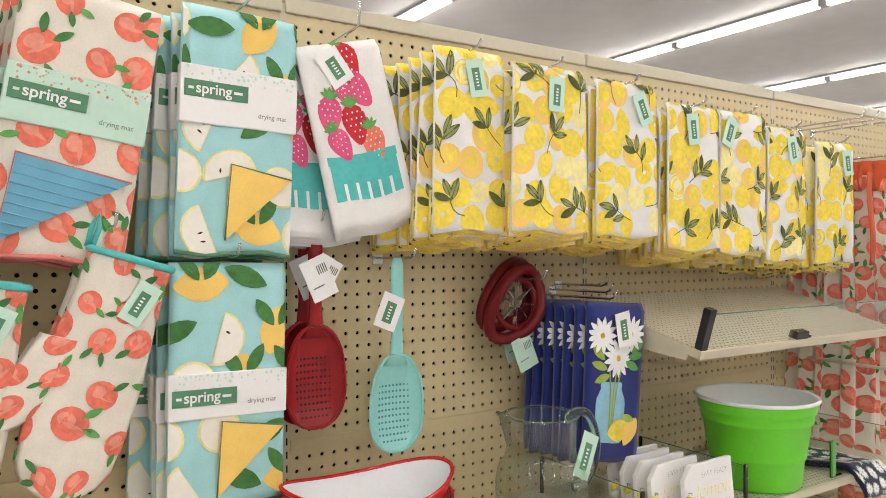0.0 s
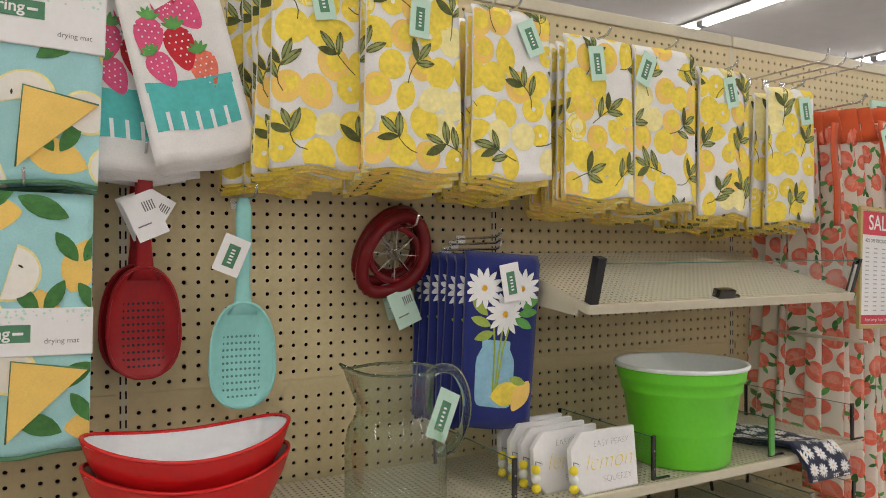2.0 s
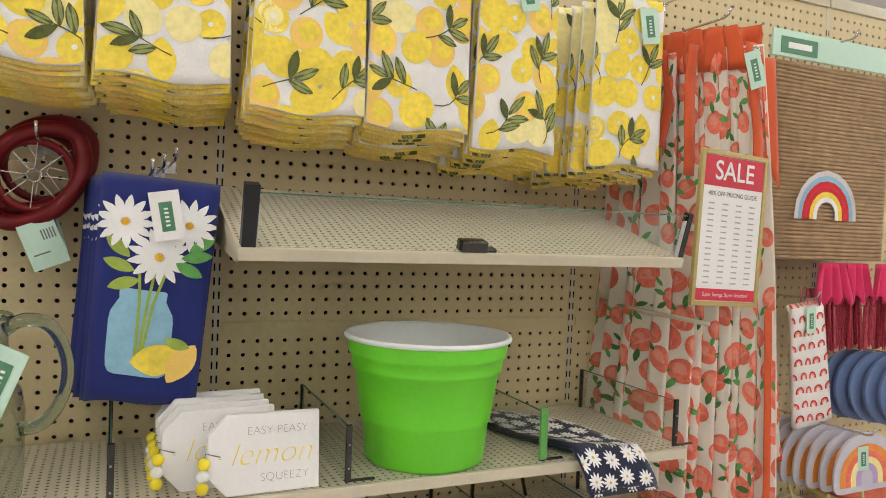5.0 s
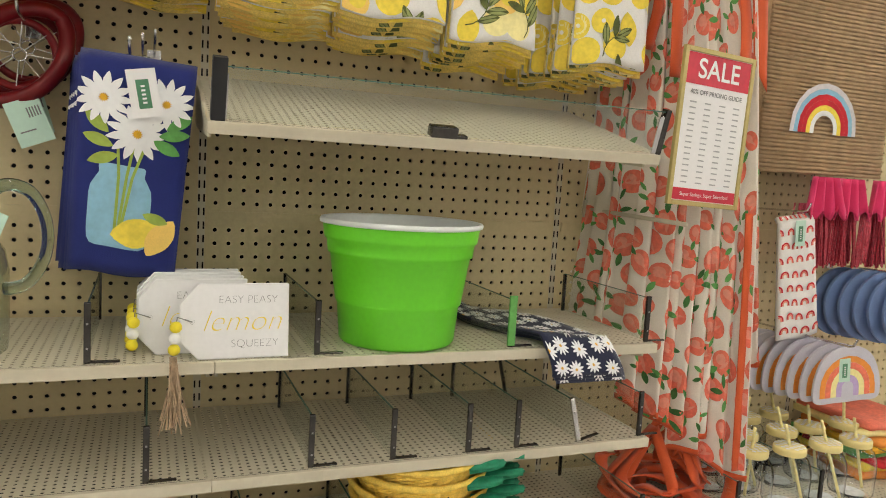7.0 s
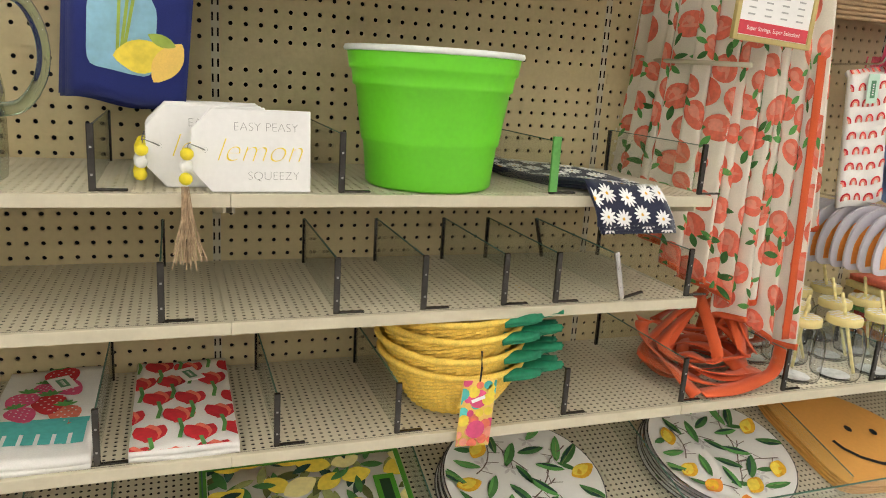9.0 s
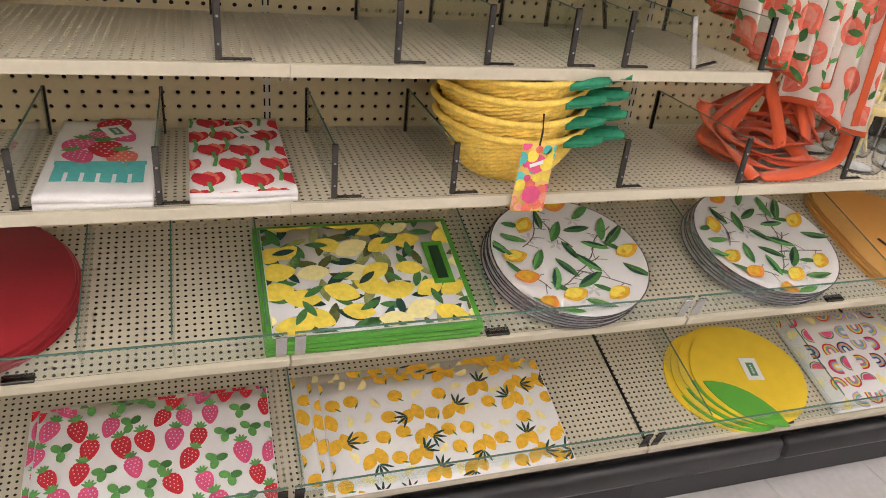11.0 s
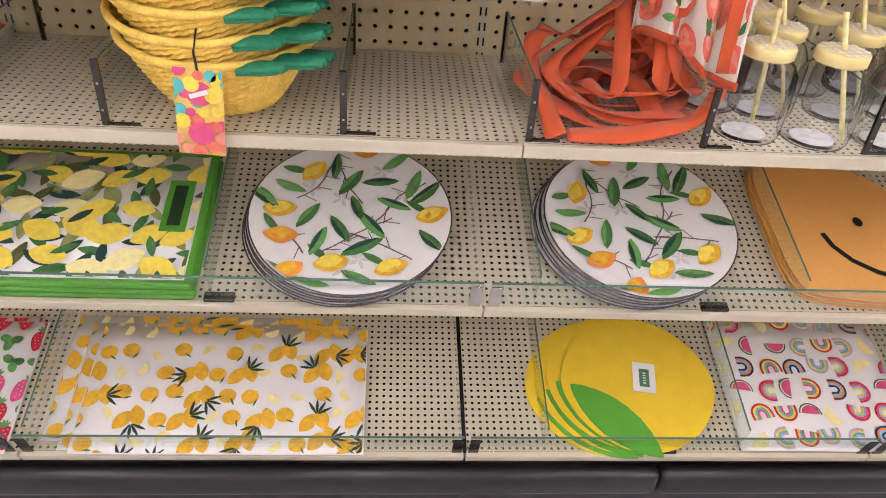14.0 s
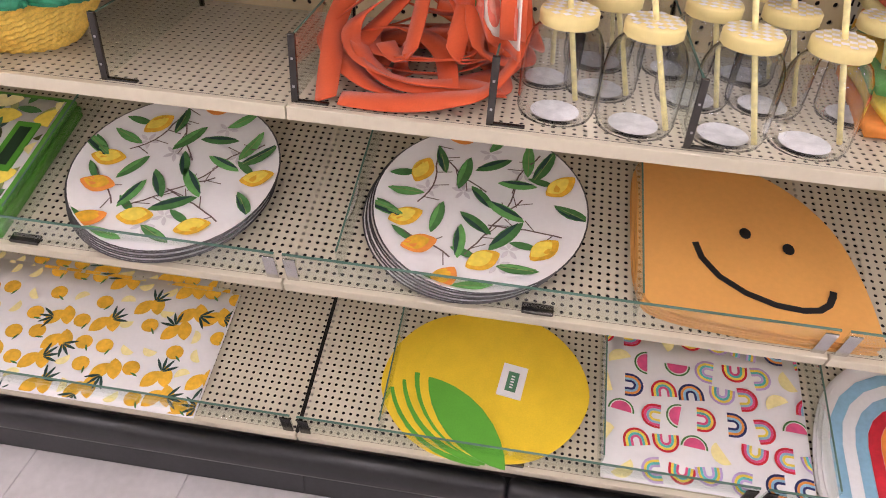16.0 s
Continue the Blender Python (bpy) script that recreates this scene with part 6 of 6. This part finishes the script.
PINK = C("hot_pink_tulle", 0.75, 0.04, 0.16, 0.9, **CLOTH)
PINK2 = C("pink_metallic_foil", 0.48, 0.06, 0.09, 0.35, metal=0.5, var=0.5, scale=200)
for k, (x, y) in enumerate(((1.40, -0.12), (1.50, -0.11), (1.61, -0.12))):
    t = thing("tassel_garland", pose(x, y, 1.515), "pink foil tassel garland with a tulle top", "garland", "pink garlands")
    r = random.Random(k)
    vs, fs = [], []
    for j in range(70):
        x0, y0 = r.uniform(-0.05, 0.05), r.uniform(-0.02, 0.02)
        a2, b2 = tube([(x0 * 0.8, y0, -0.06), (x0, y0 - 0.004, -0.13), (x0 * 1.15 + r.gauss(0, 0.004), y0 - 0.006, -0.205 + r.uniform(-0.01, 0.01))], 0.0022, 4)
        fs += [tuple(q + len(vs) for q in g) for g in b2]
        vs += a2
    mesh_ob("foil_fringe", vs, fs, PINK2, t, "pink foil strands")["kind"] = "stuff"
    f = lambda u, v, k=k: ((u - 0.5) * (0.13 - 0.05 * v), -0.026 - 0.012 * math.sin(22 * u + k) - 0.01 * (1 - v), -0.085 + 0.09 * v + 0.012 * math.sin(40 * u) * (1 - v))
    slab("tulle_ruffle", f, 40, 6, 0.002, PINK, t, "hot pink tulle ruffle")

t = thing("tea_towel", pose(1.308, -0.16, 1.428, 0, -8, 0), "white tea towel with small red rainbows", "tea towel")
f = hang(0.125, 0.295, 0.004, 2.5, 0.15, 0.4, 0.004)
slab("cloth", f, 12, 16, 0.012, WHITE, t)
p = Print(f, 0.125, 0.295)
pts, r = spots(0.125, 0.295, 0.034, 4, 0.05)
for x, y in pts:
    p.arch(x, y, 0.0125, [R1, R3], 0, 0.004, leg=0.004)
p.done("printed_pattern", t)
hang_tag(t, 0.0, -0.012, -0.012, 0.03, 0.06, -4, MINT)
peg_hook(1.315, 1.435, 0.17)

GREYF = C("pale_lilac_felt", 0.60, 0.58, 0.66, 0.9, **CLOTH)
pw = outline_mat("rainbow_coaster", [(-0.085, 0.0), (-0.034, -0.004), (0.034, -0.004), (0.085, 0.0), (0.09, 0.045), (0.068, 0.1), (0.026, 0.126), (-0.026, 0.126), (-0.068, 0.1), (-0.09, 0.045)], 0.006, GREYF, "pale rainbow-shaped pouch with bright stripes", "pouch", "rainbow pouches")
p = Print(lambda u, v: ((u - 0.5) * 0.21, v * 0.14, 0.006), 0.21, 0.14, 0.0005)
p.arch(0.105, 0.03, 0.076, [OR, R2, Y2, PU], 0, 0.015, leg=0.02)
p.done("printed_pattern", pw)
for k in range(9):
    m = pose(1.420 - 0.012 * k, -0.25 + 0.026 * k, 1.008, 0, -5, -8) @ pose(0, 0, 0, 90)
    if k == 0:
        pw.matrix_basis = m
    else:
        copy_thing(pw, m)
tg = hang_tag(pw, 0, 0, 0, 0.03, 0.055, 0, MINT)
tg.matrix_local = pose(-0.01, 0.10, 0.0075, -90)
peg_hook(1.375, 1.14, 0.28)

BLUEF = C("denim_blue_felt", 0.16, 0.25, 0.48, 0.9, **CLOTH)
bp = outline_mat("round_pouch", [(0.09 * math.cos(k * math.pi / 6), 0.09 * math.sin(k * math.pi / 6)) for k in range(12)], 0.008, BLUEF, "round blue felt pouch hung on a hook", "pouch", "blue pouches")
for k in range(6):
    m = pose(1.655 - 0.014 * k, -0.22 + 0.03 * k, 1.205, 0, 0, -8) @ pose(0, 0, 0, 90)
    if k == 0:
        bp.matrix_basis = m
    else:
        copy_thing(bp, m)
peg_hook(1.62, 1.295, 0.24)

# price sign and its arm
GOLD = C("brass_sign_frame", 0.50, 0.40, 0.16, 0.4, metal=0.3)
SALER = C("sale_red_print", 0.62, 0.03, 0.06, 0.4)
t = thing("sale_sign", pose(0.883, -0.335, 1.586, 0, 2.5, 4), "framed red and white sale price sign", "sign")
w, h = 0.178, 0.288
for lo, hi in (((-w / 2, 0, -h / 2), (-w / 2 + 0.009, 0.008, h / 2)), ((w / 2 - 0.009, 0, -h / 2), (w / 2, 0.008, h / 2)), ((-w / 2 + 0.009, 0, h / 2 - 0.009), (w / 2 - 0.009, 0.008, h / 2)), ((-w / 2 + 0.009, 0, -h / 2), (w / 2 - 0.009, 0.008, -h / 2 + 0.009))):
    box("frame_bar", lo, hi, GOLD, t, "brass frame bar", 0.001)
box("sheet", (-w / 2 + 0.009, 0.003, -h / 2 + 0.009), (w / 2 - 0.009, 0.006, h / 2 - 0.009), PAPER, t, "white printed sheet")
box("red_panel", (-w / 2 + 0.010, 0.0022, h / 2 - 0.066), (w / 2 - 0.010, 0.0028, h / 2 - 0.010), SALER, t)
box("red_footer", (-w / 2 + 0.010, 0.0022, -h / 2 + 0.010), (w / 2 - 0.010, 0.0028, -h / 2 + 0.032), SALER, t)
word("SALE", 0.050, PAPER, t, pose(0, 0.0016, h / 2 - 0.038, 90), 0.0006)
word("40% OFF PRICING GUIDE", 0.0118, INK, t, pose(0, 0.0022, h / 2 - 0.080, 90), 0.0002)
word("Super Savings, Super Selection!", 0.0098, PAPER, t, pose(0, 0.0016, -h / 2 + 0.021, 90))
bm = bmesh.new()
for c in range(4):
    for k in range(15):
        x, z = -0.055 + c * 0.0365, h / 2 - 0.098 - k * 0.0105
        add_box(bm, (x - 0.0075, 0.0020, z - 0.0012), (x + 0.0075, 0.0026, z + 0.0012))
part("price_print", bm, C("pale_grey_print", 0.42, 0.42, 0.42, 0.6), t, "rows of small print")["kind"] = "stuff"
t = thing("sign_arm", pose(0.84, 0, 1.415), "slim cream steel arm from the upright", "sign arm")
bar("rod", [(0.0, 0.0, 0.0), (0.006, -0.16, -0.004), (0.014, -0.32, -0.008)], 0.0045, STEEL, t)
box("plate", (-0.012, -0.006, -0.02), (0.012, 0.0, 0.02), STEEL, t, bevel=0.002)
